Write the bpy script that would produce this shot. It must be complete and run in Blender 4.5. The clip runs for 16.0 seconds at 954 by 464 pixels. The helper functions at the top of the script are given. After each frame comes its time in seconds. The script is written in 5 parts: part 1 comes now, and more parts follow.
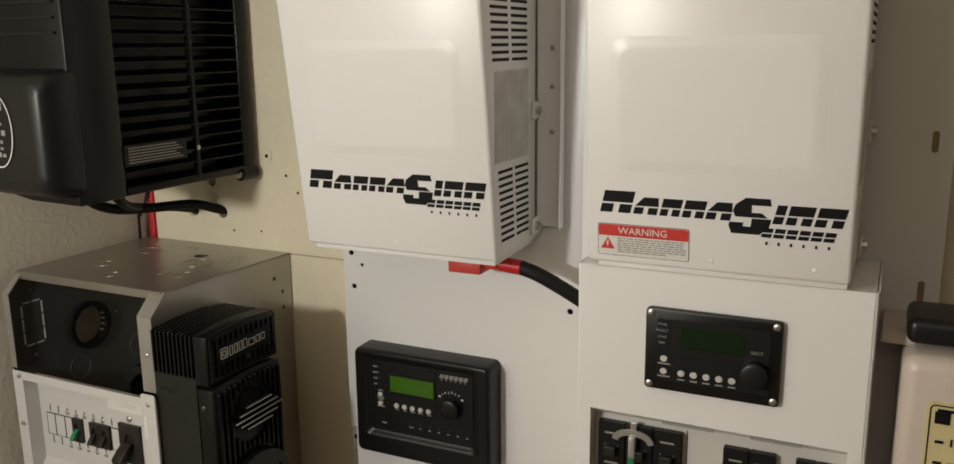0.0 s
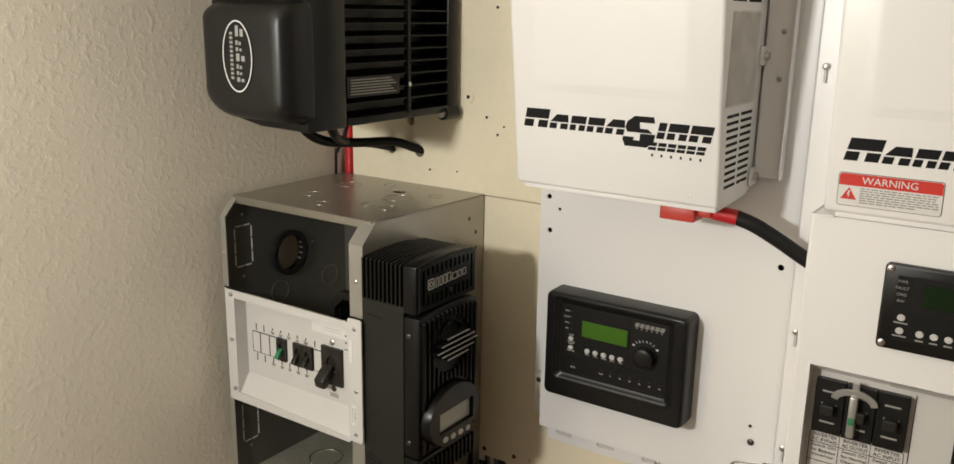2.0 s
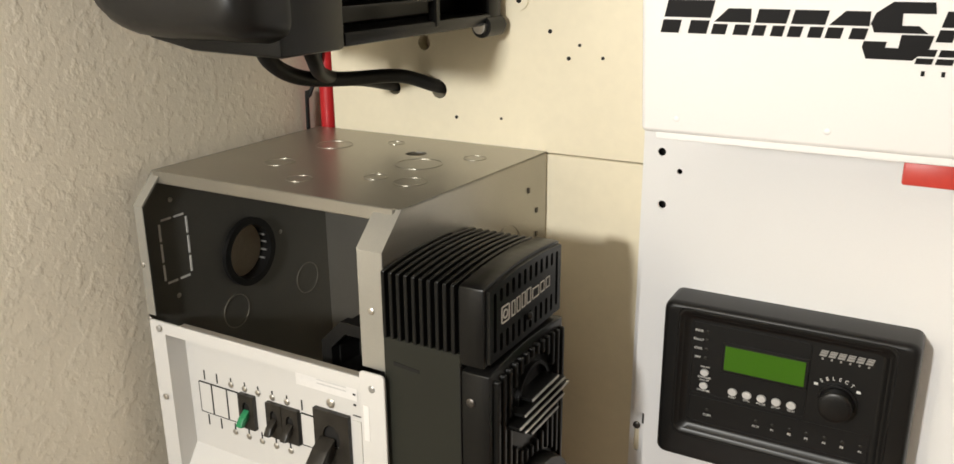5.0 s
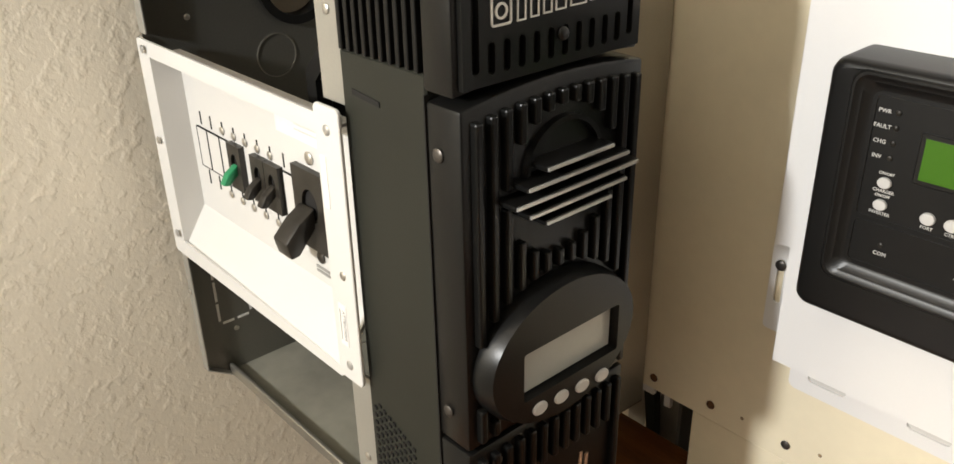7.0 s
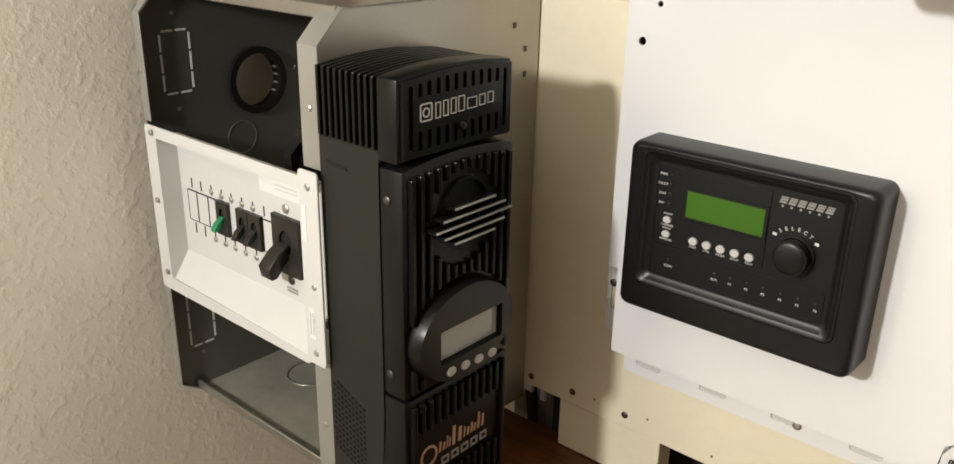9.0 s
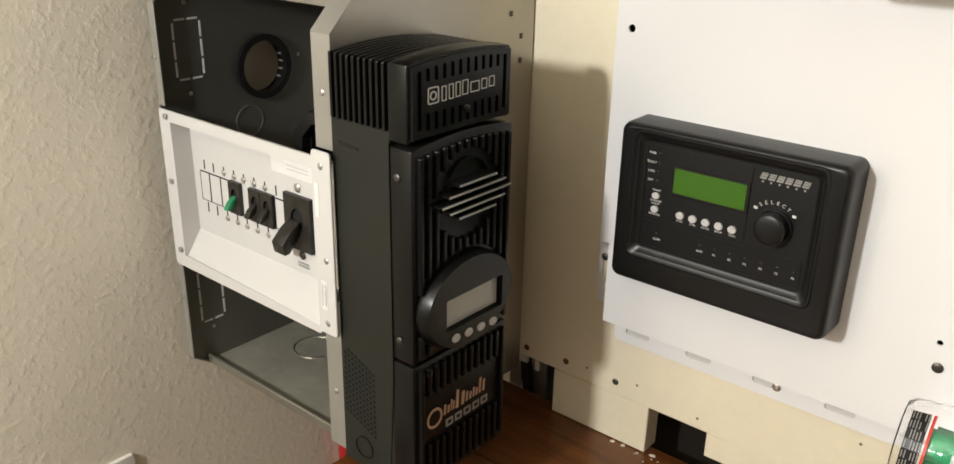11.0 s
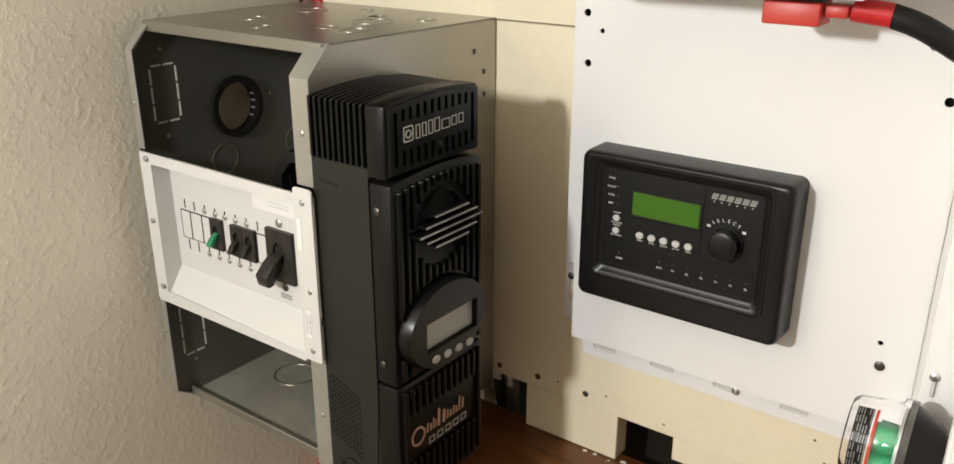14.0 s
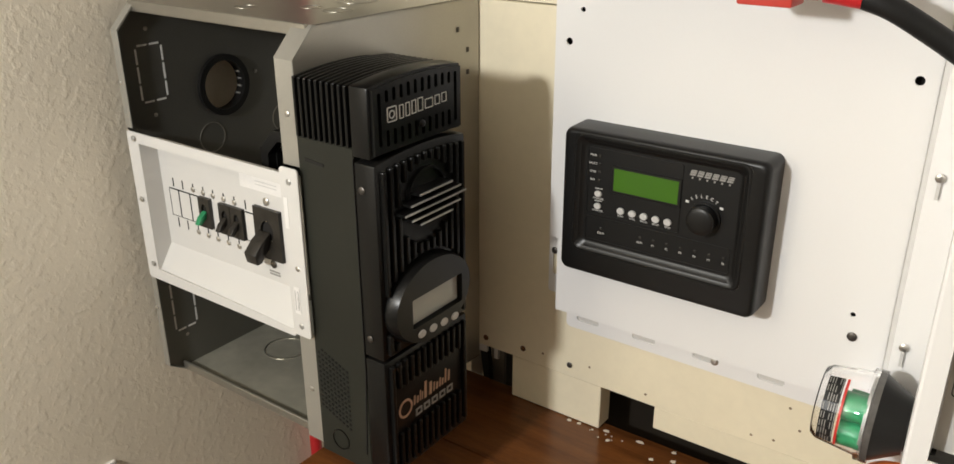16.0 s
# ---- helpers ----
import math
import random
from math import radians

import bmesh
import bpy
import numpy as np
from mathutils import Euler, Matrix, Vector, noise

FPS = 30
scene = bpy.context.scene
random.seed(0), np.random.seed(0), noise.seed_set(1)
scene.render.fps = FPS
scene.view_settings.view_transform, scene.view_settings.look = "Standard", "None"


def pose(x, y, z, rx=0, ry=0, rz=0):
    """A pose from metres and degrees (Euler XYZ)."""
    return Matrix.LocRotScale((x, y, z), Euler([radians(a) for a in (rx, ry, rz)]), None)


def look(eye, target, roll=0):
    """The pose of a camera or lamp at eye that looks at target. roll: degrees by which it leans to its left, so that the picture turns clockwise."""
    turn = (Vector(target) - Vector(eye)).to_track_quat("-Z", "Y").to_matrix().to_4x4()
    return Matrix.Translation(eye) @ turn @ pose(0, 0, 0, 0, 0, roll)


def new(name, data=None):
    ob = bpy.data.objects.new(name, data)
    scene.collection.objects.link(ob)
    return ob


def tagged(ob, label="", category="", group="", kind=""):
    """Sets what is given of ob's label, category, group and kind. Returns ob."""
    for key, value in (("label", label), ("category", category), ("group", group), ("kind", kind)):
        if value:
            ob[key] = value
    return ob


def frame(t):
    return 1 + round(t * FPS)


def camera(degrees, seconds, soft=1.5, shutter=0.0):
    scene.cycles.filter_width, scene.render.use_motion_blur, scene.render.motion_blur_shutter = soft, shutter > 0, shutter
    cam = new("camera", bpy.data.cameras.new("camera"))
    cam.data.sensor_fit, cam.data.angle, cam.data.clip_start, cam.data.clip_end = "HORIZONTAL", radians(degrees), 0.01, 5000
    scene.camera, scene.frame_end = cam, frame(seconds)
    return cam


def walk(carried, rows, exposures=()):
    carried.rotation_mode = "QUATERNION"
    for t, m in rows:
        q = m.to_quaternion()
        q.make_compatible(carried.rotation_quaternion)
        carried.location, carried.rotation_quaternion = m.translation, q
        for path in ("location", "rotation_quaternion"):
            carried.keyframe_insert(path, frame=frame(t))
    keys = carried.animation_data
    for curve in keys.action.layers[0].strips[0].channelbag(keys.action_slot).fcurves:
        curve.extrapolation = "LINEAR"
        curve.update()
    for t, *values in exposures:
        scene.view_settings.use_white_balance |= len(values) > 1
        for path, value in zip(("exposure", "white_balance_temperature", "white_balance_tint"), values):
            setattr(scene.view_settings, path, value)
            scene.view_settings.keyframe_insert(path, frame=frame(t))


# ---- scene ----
cam = camera(57.6, 16.0)
PATH = [
    (0, (-0.016, 0.058, 1.63), (-0.866, 1.818, 1.208), -0.6),
    (0.5, (-0.008, 0.003, 1.632), (-0.945, 1.719, 1.208), 0.2),
    (1, (-0.047, -0.021, 1.611), (-1.091, 1.625, 1.164), 0.8),
    (1.5, (-0.081, -0.014, 1.611), (-1.16, 1.592, 1.109), 0.8),
    (2, (-0.118, -0.007, 1.594), (-1.199, 1.601, 1.1), 1.0),
    (2.5, (-0.139, 0.007, 1.596), (-1.221, 1.614, 1.101), 0.8),
    (3, (-0.188, 0.085, 1.584), (-1.269, 1.686, 1.064), 0.8),
    (3.2, (-0.196, 0.14, 1.586), (-1.281, 1.736, 1.063), 0.8),
    (5.3, (-0.53, 0.338, 1.481), (-1.457, 1.981, 0.817), -0.7),
    (5.5, (-0.533, 0.338, 1.462), (-1.463, 1.95, 0.731), -0.4),
    (6, (-0.552, 0.414, 1.369), (-1.515, 1.92, 0.472), 2.2),
    (6.5, (-0.534, 0.595, 1.316), (-1.757, 1.891, 0.408), -1.5),
    (7, (-0.502, 0.623, 1.316), (-1.847, 1.804, 0.424), -1.2),
    (7.5, (-0.453, 0.566, 1.332), (-1.808, 1.735, 0.44), 0.5),
    (8, (-0.382, 0.461, 1.346), (-1.731, 1.665, 0.492), 1.8),
    (8.5, (-0.344, 0.429, 1.384), (-1.561, 1.833, 0.645), 0.8),
    (9, (-0.332, 0.423, 1.39), (-1.548, 1.832, 0.661), 1.1),
    (9.2, (-0.326, 0.415, 1.394), (-1.545, 1.826, 0.67), 1.2),
    (11.3, (-0.309, 0.365, 1.4), (-1.482, 1.797, 0.642), 1.1),
    (11.5, (-0.31, 0.363, 1.401), (-1.478, 1.8, 0.645), 1.0),
    (12, (-0.31, 0.367, 1.409), (-1.474, 1.813, 0.666), 0.0),
    (12.5, (-0.303, 0.359, 1.417), (-1.456, 1.82, 0.687), -0.3),
    (13, (-0.291, 0.345, 1.421), (-1.429, 1.822, 0.697), -0.4),
    (13.5, (-0.29, 0.33, 1.422), (-1.419, 1.815, 0.701), -0.3),
    (14, (-0.292, 0.321, 1.427), (-1.406, 1.82, 0.713), 0.0),
    (14.5, (-0.281, 0.325, 1.426), (-1.386, 1.832, 0.713), -0.1),
    (15, (-0.267, 0.322, 1.433), (-1.355, 1.807, 0.65), -0.1),
    (15.5, (-0.275, 0.32, 1.437), (-1.363, 1.805, 0.654), -0.3),
    (16, (-0.277, 0.314, 1.441), (-1.36, 1.804, 0.662), -0.2),
]
walk(cam, [(t, look(eye, target, roll)) for t, eye, target, roll in PATH],
     [(0, -1.14, 6800, 10), (0.5, -1.10, 6800, 10), (1.0, -1.0, 6850, 10), (1.5, -0.83, 6800, 10), (2.0, -0.67, 6750, 10), (2.5, -0.67, 6750, 10), (3.0, -0.72, 6750, 10), (5.5, -0.08, 6600, 10), (6.0, -0.06, 6600, 10), (6.5, 0.1, 6550, 10), (7.0, 0.3, 6500, 10), (7.5, 0.2, 6500, 10), (8.0, 0.12, 6500, 10), (8.5, 0.0, 6500, 10), (9.2, -0.08, 6500, 10), (12, -0.10, 6500, 10), (14, -0.15, 6500, 10), (15, -0.22, 6500, 10), (16, -0.22, 6500, 10)])

# ---------------------------------------------------------------- helpers
HOME = {}


def thing(name, loc=(0, 0, 0), label="", category="", group="", kind=""):
    ob = new(name)
    ob.empty_display_size = 0.05
    ob.location = loc
    HOME[ob] = Vector(loc)
    return tagged(ob, label, category, group, kind)


def mesh_of(name, bm, material, home):
    bmesh.ops.recalc_face_normals(bm, faces=bm.faces[:])
    bm.transform(Matrix.Translation(-home))
    me = bpy.data.meshes.new(name)
    bm.to_mesh(me)
    bm.free()
    me.materials.append(material)
    return me


def part(name, bm, material, parent, label="", smooth=False):
    home = HOME[parent]
    me = mesh_of(name, bm, material, home)
    if smooth:
        me.shade_smooth()
        me.set_sharp_from_angle(angle=radians(35))
    ob = new(name, me)
    ob.parent = parent
    HOME[ob] = home
    return tagged(ob, label)


def solid(name, bm, material, label="", category="", group="", kind="", smooth=False):
    """A top-level thing of one mesh."""
    me = mesh_of(name, bm, material, Vector((0, 0, 0)))
    if smooth:
        me.shade_smooth()
        me.set_sharp_from_angle(angle=radians(35))
    ob = new(name, me)
    HOME[ob] = Vector((0, 0, 0))
    return tagged(ob, label, category, group, kind)


def box(x0, x1, y0, y1, z0, z1, bevel=0.0, seg=2, bm=None):
    b = bmesh.new()
    bmesh.ops.create_cube(b, size=1)
    for v in b.verts:
        v.co = Vector((x0 + (v.co.x + 0.5) * (x1 - x0), y0 + (v.co.y + 0.5) * (y1 - y0), z0 + (v.co.z + 0.5) * (z1 - z0)))
    if bevel:
        bmesh.ops.bevel(b, geom=b.edges[:], offset=bevel, segments=seg, affect="EDGES", profile=0.5)
    return merge(bm, b)


def merge(bm, b):
    if bm is None:
        return b
    me = bpy.data.meshes.new("tmp")
    b.to_mesh(me)
    b.free()
    bm.from_mesh(me)
    bpy.data.meshes.remove(me)
    return bm


TURN_TO = {"x": Matrix.Rotation(radians(90), 4, "Y"), "y": Matrix.Rotation(radians(90), 4, "X"), "z": Matrix.Identity(4)}


def rod(c, axis, r, depth, r2=None, seg=24, bm=None):
    """A cylinder or cone about c along an axis (or a vector)."""
    b = bmesh.new()
    bmesh.ops.create_cone(b, cap_ends=True, segments=seg, radius1=r, radius2=r if r2 is None else r2, depth=depth)
    m = TURN_TO[axis] if isinstance(axis, str) else Vector(axis).to_track_quat("Z", "Y").to_matrix().to_4x4()
    b.transform(Matrix.Translation(c) @ m)
    return merge(bm, b)


def dome(c, axis, r, flat=0.5, seg=12, bm=None):
    b = bmesh.new()
    bmesh.ops.create_uvsphere(b, u_segments=seg, v_segments=max(6, seg // 2), radius=r)
    b.transform(Matrix.Translation(c) @ TURN_TO[axis] @ Matrix.Diagonal((1, 1, flat, 1)))
    return merge(bm, b)


def ring(c, axis, r_out, r_in, depth, seg=32, bm=None):
    """A flat washer, hollow through."""
    b = bmesh.new()
    loops = []
    for r, z in ((r_out, -depth / 2), (r_out, depth / 2), (r_in, depth / 2), (r_in, -depth / 2)):
        loops.append([b.verts.new((r * math.cos(2 * math.pi * i / seg), r * math.sin(2 * math.pi * i / seg), z)) for i in range(seg)])
    for k in range(4):
        p, q = loops[k], loops[(k + 1) % 4]
        for i in range(seg):
            b.faces.new((p[i], p[(i + 1) % seg], q[(i + 1) % seg], q[i]))
    b.transform(Matrix.Translation(c) @ TURN_TO[axis])
    return merge(bm, b)


AX = {"x": lambda u, v, w: (w, u, v), "y": lambda u, v, w: (u, w, v), "z": lambda u, v, w: (u, v, w)}


def prism(poly, axis, a, b_, bevel=0.0, seg=2, bm=None):
    """A polygon in the plane across the axis, drawn out from a to b_. For x the pairs are (y, z), for y (x, z), for z (x, y)."""
    b = bmesh.new()
    put = AX[axis]
    lo = [b.verts.new(put(u, v, a)) for u, v in poly]
    hi = [b.verts.new(put(u, v, b_)) for u, v in poly]
    b.faces.new(lo)
    b.faces.new(hi[::-1])
    n = len(poly)
    for i in range(n):
        b.faces.new((lo[i], lo[(i + 1) % n], hi[(i + 1) % n], hi[i]))
    if bevel:
        bmesh.ops.recalc_face_normals(b, faces=b.faces[:])
        bmesh.ops.bevel(b, geom=b.edges[:], offset=bevel, segments=seg, affect="EDGES", profile=0.5)
    return merge(bm, b)


def round_rect(u0, u1, v0, v1, r, n=5):
    pts = []
    for cu, cv, a0 in ((u1 - r, v1 - r, 0), (u0 + r, v1 - r, 90), (u0 + r, v0 + r, 180), (u1 - r, v0 + r, 270)):
        for i in range(n + 1):
            a = radians(a0 + 90 * i / n)
            pts.append((cu + r * math.cos(a), cv + r * math.sin(a)))
    return pts


def loft(rows, axis, cap_lo=True, cap_hi=True):
    """A skin over outlines of equal count, each at its own depth along the axis."""
    b = bmesh.new()
    put = AX[axis]
    loops = [[b.verts.new(put(u, v, w)) for u, v in poly] for poly, w in rows]
    n = len(loops[0])
    for p, q in zip(loops, loops[1:]):
        for i in range(n):
            b.faces.new((p[i], p[(i + 1) % n], q[(i + 1) % n], q[i]))
    if cap_lo:
        b.faces.new(loops[0][::-1])
    if cap_hi:
        b.faces.new(loops[-1])
    return b


def ellipse(cu, cv, ru, rv, n=36):
    return [(cu + ru * math.cos(2 * math.pi * i / n), cv + rv * math.sin(2 * math.pi * i / n)) for i in range(n)]


def sheet_with_holes(outer, holes, axis, a, b_, bm=None):
    """A plate with real openings: outer and holes are polygons across the axis, the plate runs from a to b_."""
    b = bmesh.new()
    put = AX[axis]
    edges = []
    for poly in (outer, *holes):
        vs = [b.verts.new(put(u, v, a)) for u, v in poly]
        edges += [b.edges.new((vs[i], vs[(i + 1) % len(vs)])) for i in range(len(vs))]
    bmesh.ops.triangle_fill(b, use_beauty=True, use_dissolve=False, edges=edges)
    way = Vector(put(0, 0, b_ - a))
    made = bmesh.ops.extrude_face_region(b, geom=b.faces[:])
    for g in made["geom"]:
        if isinstance(g, bmesh.types.BMVert):
            g.co += way
    return merge(bm, b)


def tube(points, r, seg=12, steps=8, bm=None):
    """A round cable through the points, smoothed."""
    p = [Vector(q) for q in points]
    p = [p[0] * 2 - p[1]] + p + [p[-1] * 2 - p[-2]]
    path = []
    for i in range(1, len(p) - 2):
        for k in range(steps):
            t = k / steps
            path.append(0.5 * (2 * p[i] + (p[i + 1] - p[i - 1]) * t + (2 * p[i - 1] - 5 * p[i] + 4 * p[i + 1] - p[i + 2]) * t * t + (3 * p[i] - p[i - 1] - 3 * p[i + 1] + p[i + 2]) * t ** 3))
    path.append(p[-2])
    b = bmesh.new()
    loops = []
    side = Vector((0.31, 0.2, 0.93))
    for i, c in enumerate(path):
        d = (path[min(i + 1, len(path) - 1)] - path[max(i - 1, 0)]).normalized()
        u = (side - d * side.dot(d)).normalized()
        side = u
        w = d.cross(u)
        loops.append([b.verts.new(c + r * (math.cos(2 * math.pi * k / seg) * u + math.sin(2 * math.pi * k / seg) * w)) for k in range(seg)])
    for q, s in zip(loops, loops[1:]):
        for k in range(seg):
            b.faces.new((q[k], q[(k + 1) % seg], s[(k + 1) % seg], s[k]))
    b.faces.new(loops[0][::-1])
    b.faces.new(loops[-1])
    return merge(bm, b)


FACING = {"front": Matrix(((1, 0, 0, 0), (0, 0, -1, 0), (0, 1, 0, 0), (0, 0, 0, 1))),
          "right": Matrix(((0, 0, 1, 0), (1, 0, 0, 0), (0, 1, 0, 0), (0, 0, 0, 1)))}


def words(text, c, size, facing="front", width=None, turn=0.0, shear=0.0, thick=0.0002):
    """Raised lettering about c. width squeezes it to a length."""
    cu = bpy.data.curves.new("tmp", "FONT")
    cu.body, cu.size, cu.align_x, cu.align_y, cu.extrude, cu.shear, cu.resolution_u = text, size, "CENTER", "CENTER", thick, shear, 2
    ob = bpy.data.objects.new("tmp", cu)
    scene.collection.objects.link(ob)
    me = bpy.data.meshes.new_from_object(ob.evaluated_get(bpy.context.evaluated_depsgraph_get()))
    b = bmesh.new()
    b.from_mesh(me)
    bpy.data.objects.remove(ob)
    bpy.data.curves.remove(cu)
    bpy.data.meshes.remove(me)
    if width and b.verts:
        xs = [v.co.x for v in b.verts]
        k = width / (max(xs) - min(xs))
        for v in b.verts:
            v.co.x *= k
    b.transform(Matrix.Translation(c) @ FACING[facing] @ Matrix.Rotation(radians(turn), 4, "Z"))
    return b


# ---------------------------------------------------------------- world and lamps
world = bpy.data.worlds.new("room_dark")
world.use_nodes = True
world.node_tree.nodes["Background"].inputs[0].default_value = (1.0, 0.9, 0.75, 1)
world.node_tree.nodes["Background"].inputs[1].default_value = 0.01
scene.world = world


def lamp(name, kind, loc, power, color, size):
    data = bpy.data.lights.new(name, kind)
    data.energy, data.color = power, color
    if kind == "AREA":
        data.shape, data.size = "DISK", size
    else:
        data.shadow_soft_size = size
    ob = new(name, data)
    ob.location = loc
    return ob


lamp("wall_lamp_bulb", "POINT", (-0.905, -0.42, 1.655), 79, (0.98, 0.985, 0.97), 0.05)
# unseen fill, added to brighten the left wall and lift the shadows
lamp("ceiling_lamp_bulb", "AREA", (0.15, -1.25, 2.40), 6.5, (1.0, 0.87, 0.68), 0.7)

# ---------------------------------------------------------------- materials


def surface(name, base, rough, metal=0.0, vary=0.06, scale=6.0, grain=220.0, bump=0.05, depth=0.0004, spec=0.5, dark=None, stain=0.0):
    """Base colour with clouding at two scales, uneven gloss and fine relief."""
    m = bpy.data.materials.new(name)
    m.use_nodes = True
    nt = m.node_tree
    n, link = nt.nodes, nt.links
    b = n["Principled BSDF"]
    b.inputs["Metallic"].default_value = metal
    b.inputs["Specular IOR Level"].default_value = spec
    co = n.new("ShaderNodeTexCoord")
    big, fine = n.new("ShaderNodeTexNoise"), n.new("ShaderNodeTexNoise")
    big.inputs["Scale"].default_value, big.inputs["Detail"].default_value = scale, 5
    fine.inputs["Scale"].default_value, fine.inputs["Detail"].default_value = grain, 3
    link.new(co.outputs["Object"], big.inputs["Vector"])
    link.new(co.outputs["Object"], fine.inputs["Vector"])
    mixed = n.new("ShaderNodeMath")
    mixed.operation = "MULTIPLY_ADD"
    mixed.inputs[1].default_value = 0.35
    link.new(fine.outputs["Fac"], mixed.inputs[0])
    link.new(big.outputs["Fac"], mixed.inputs[2])
    ramp = n.new("ShaderNodeValToRGB")
    lo = dark or [c * (1 - 2 * vary) for c in base]
    hi = [min(1, c * (1 + vary)) for c in base]
    ramp.color_ramp.elements[0].position, ramp.color_ramp.elements[1].position = 0.4, 0.9
    ramp.color_ramp.elements[0].color, ramp.color_ramp.elements[1].color = (*lo, 1), (*hi, 1)
    link.new(mixed.outputs[0], ramp.inputs[0])
    link.new(ramp.outputs[0], b.inputs["Base Color"])
    gloss = n.new("ShaderNodeMapRange")
    gloss.inputs["To Min"].default_value, gloss.inputs["To Max"].default_value = rough * 0.85, min(1, rough * 1.18)
    link.new(big.outputs["Fac"], gloss.inputs["Value"])
    link.new(gloss.outputs[0], b.inputs["Roughness"])
    if bump:
        bn = n.new("ShaderNodeBump")
        bn.inputs["Strength"].default_value, bn.inputs["Distance"].default_value = bump, depth
        link.new(fine.outputs["Fac"], bn.inputs["Height"])
        link.new(bn.outputs[0], b.inputs["Normal"])
    return m


def plaster(name, base):
    """Sprayed and knocked-down wall texture under flat paint."""
    m = surface(name, base, 0.75, vary=0.05, scale=2.2, grain=300, bump=0)
    n, link = m.node_tree.nodes, m.node_tree.links
    co = n.new("ShaderNodeTexCoord")
    a, c = n.new("ShaderNodeTexNoise"), n.new("ShaderNodeTexNoise")
    a.inputs["Scale"].default_value, a.inputs["Detail"].default_value, a.inputs["Distortion"].default_value = 95, 2, 0.0
    c.inputs["Scale"].default_value, c.inputs["Detail"].default_value = 320, 2
    for t in (a, c):
        link.new(co.outputs["Object"], t.inputs["Vector"])
    r = n.new("ShaderNodeValToRGB")
    r.color_ramp.elements[0].position, r.color_ramp.elements[1].position = 0.50, 0.72
    link.new(a.outputs["Fac"], r.inputs[0])
    add = n.new("ShaderNodeMath")
    add.operation = "MULTIPLY_ADD"
    add.inputs[1].default_value = 0.5
    link.new(c.outputs["Fac"], add.inputs[0])
    link.new(r.outputs[0], add.inputs[2])
    bn = n.new("ShaderNodeBump")
    bn.inputs["Strength"].default_value, bn.inputs["Distance"].default_value = 0.36, 0.0011
    link.new(add.outputs[0], bn.inputs["Height"])
    link.new(bn.outputs[0], n["Principled BSDF"].inputs["Normal"])
    return m


def timber(name, base, dark, rough):
    m = surface(name, base, rough, dark=dark, scale=9, grain=120, bump=0.1)
    n, link = m.node_tree.nodes, m.node_tree.links
    co = next(x for x in n if x.type == "TEX_COORD")
    mp = n.new("ShaderNodeMapping")
    mp.inputs["Scale"].default_value = (0.7, 7, 7)
    link.new(co.outputs["Object"], mp.inputs["Vector"])
    for t in [x for x in n if x.type == "TEX_NOISE"]:
        link.new(mp.outputs[0], t.inputs["Vector"])
    return m


def glass(name, tint=(1, 1, 1), rough=0.03):
    m = surface(name, tint, rough, vary=0, bump=0)
    b = m.node_tree.nodes["Principled BSDF"]
    b.inputs["Transmission Weight"].default_value, b.inputs["IOR"].default_value = 1.0, 1.45
    return m


def screen(name, color, power):
    m = surface(name, [c * 0.5 for c in color], 0.2, vary=0.04, bump=0)
    b = m.node_tree.nodes["Principled BSDF"]
    b.inputs["Emission Color"].default_value, b.inputs["Emission Strength"].default_value = (*color, 1), power
    return m


WALL = plaster("beige_plaster", (0.84, 0.765, 0.625))
ROOM = surface("room_paint", (0.24, 0.20, 0.155), 0.8)
CEIL = surface("ceiling_paint", (0.62, 0.58, 0.52), 0.85)
FLOOR = surface("floor_carpet", (0.25, 0.2, 0.15), 0.95, vary=0.2, grain=500, bump=0.3)
CREAM = surface("cream_board_paint", (0.82, 0.742, 0.555), 0.5, vary=0.04, scale=3, grain=90, bump=0.08)
CREAM_EDGE = surface("board_inside", (0.30, 0.22, 0.13), 0.8, vary=0.2)
WHITE = surface("white_powder_coat", (0.81, 0.80, 0.785), 0.33, vary=0.012, scale=4, grain=600, bump=0.04, depth=0.0003)
WHITE_FLAT = surface("white_panel_paint", (0.60, 0.585, 0.555), 0.40, vary=0.02, scale=5, grain=700, bump=0.03)
MESH = surface("punched_grey_panel", (0.70, 0.69, 0.665), 0.4, vary=0.10, scale=30, grain=900, bump=0.4, depth=0.0008)
IVORY = surface("ivory_plastic", (0.80, 0.76, 0.71), 0.35, vary=0.02)
# white plastic darkened: the dim light on the box is in this colour
BOX_PLASTIC = surface("shaded_white_plastic", (0.60, 0.52, 0.46), 0.35, vary=0.03)
STEEL = surface("grey_coated_steel", (0.42, 0.40, 0.35), 0.34, metal=0.85, vary=0.07, scale=7, grain=700, bump=0.05)
# darker copy of the enclosure steel; its inner shade is put into the colour
STEEL_IN = surface("darkened_steel", (0.20, 0.195, 0.175), 0.38, metal=0.75, vary=0.08, scale=7, grain=500, bump=0.03)
FLANGE = surface("pale_coated_steel", (0.42, 0.405, 0.36), 0.40, metal=0.6, vary=0.05, scale=9, grain=600, bump=0.04)
ZINC = surface("zinc_screw", (0.62, 0.60, 0.56), 0.3, metal=0.95, vary=0.06)
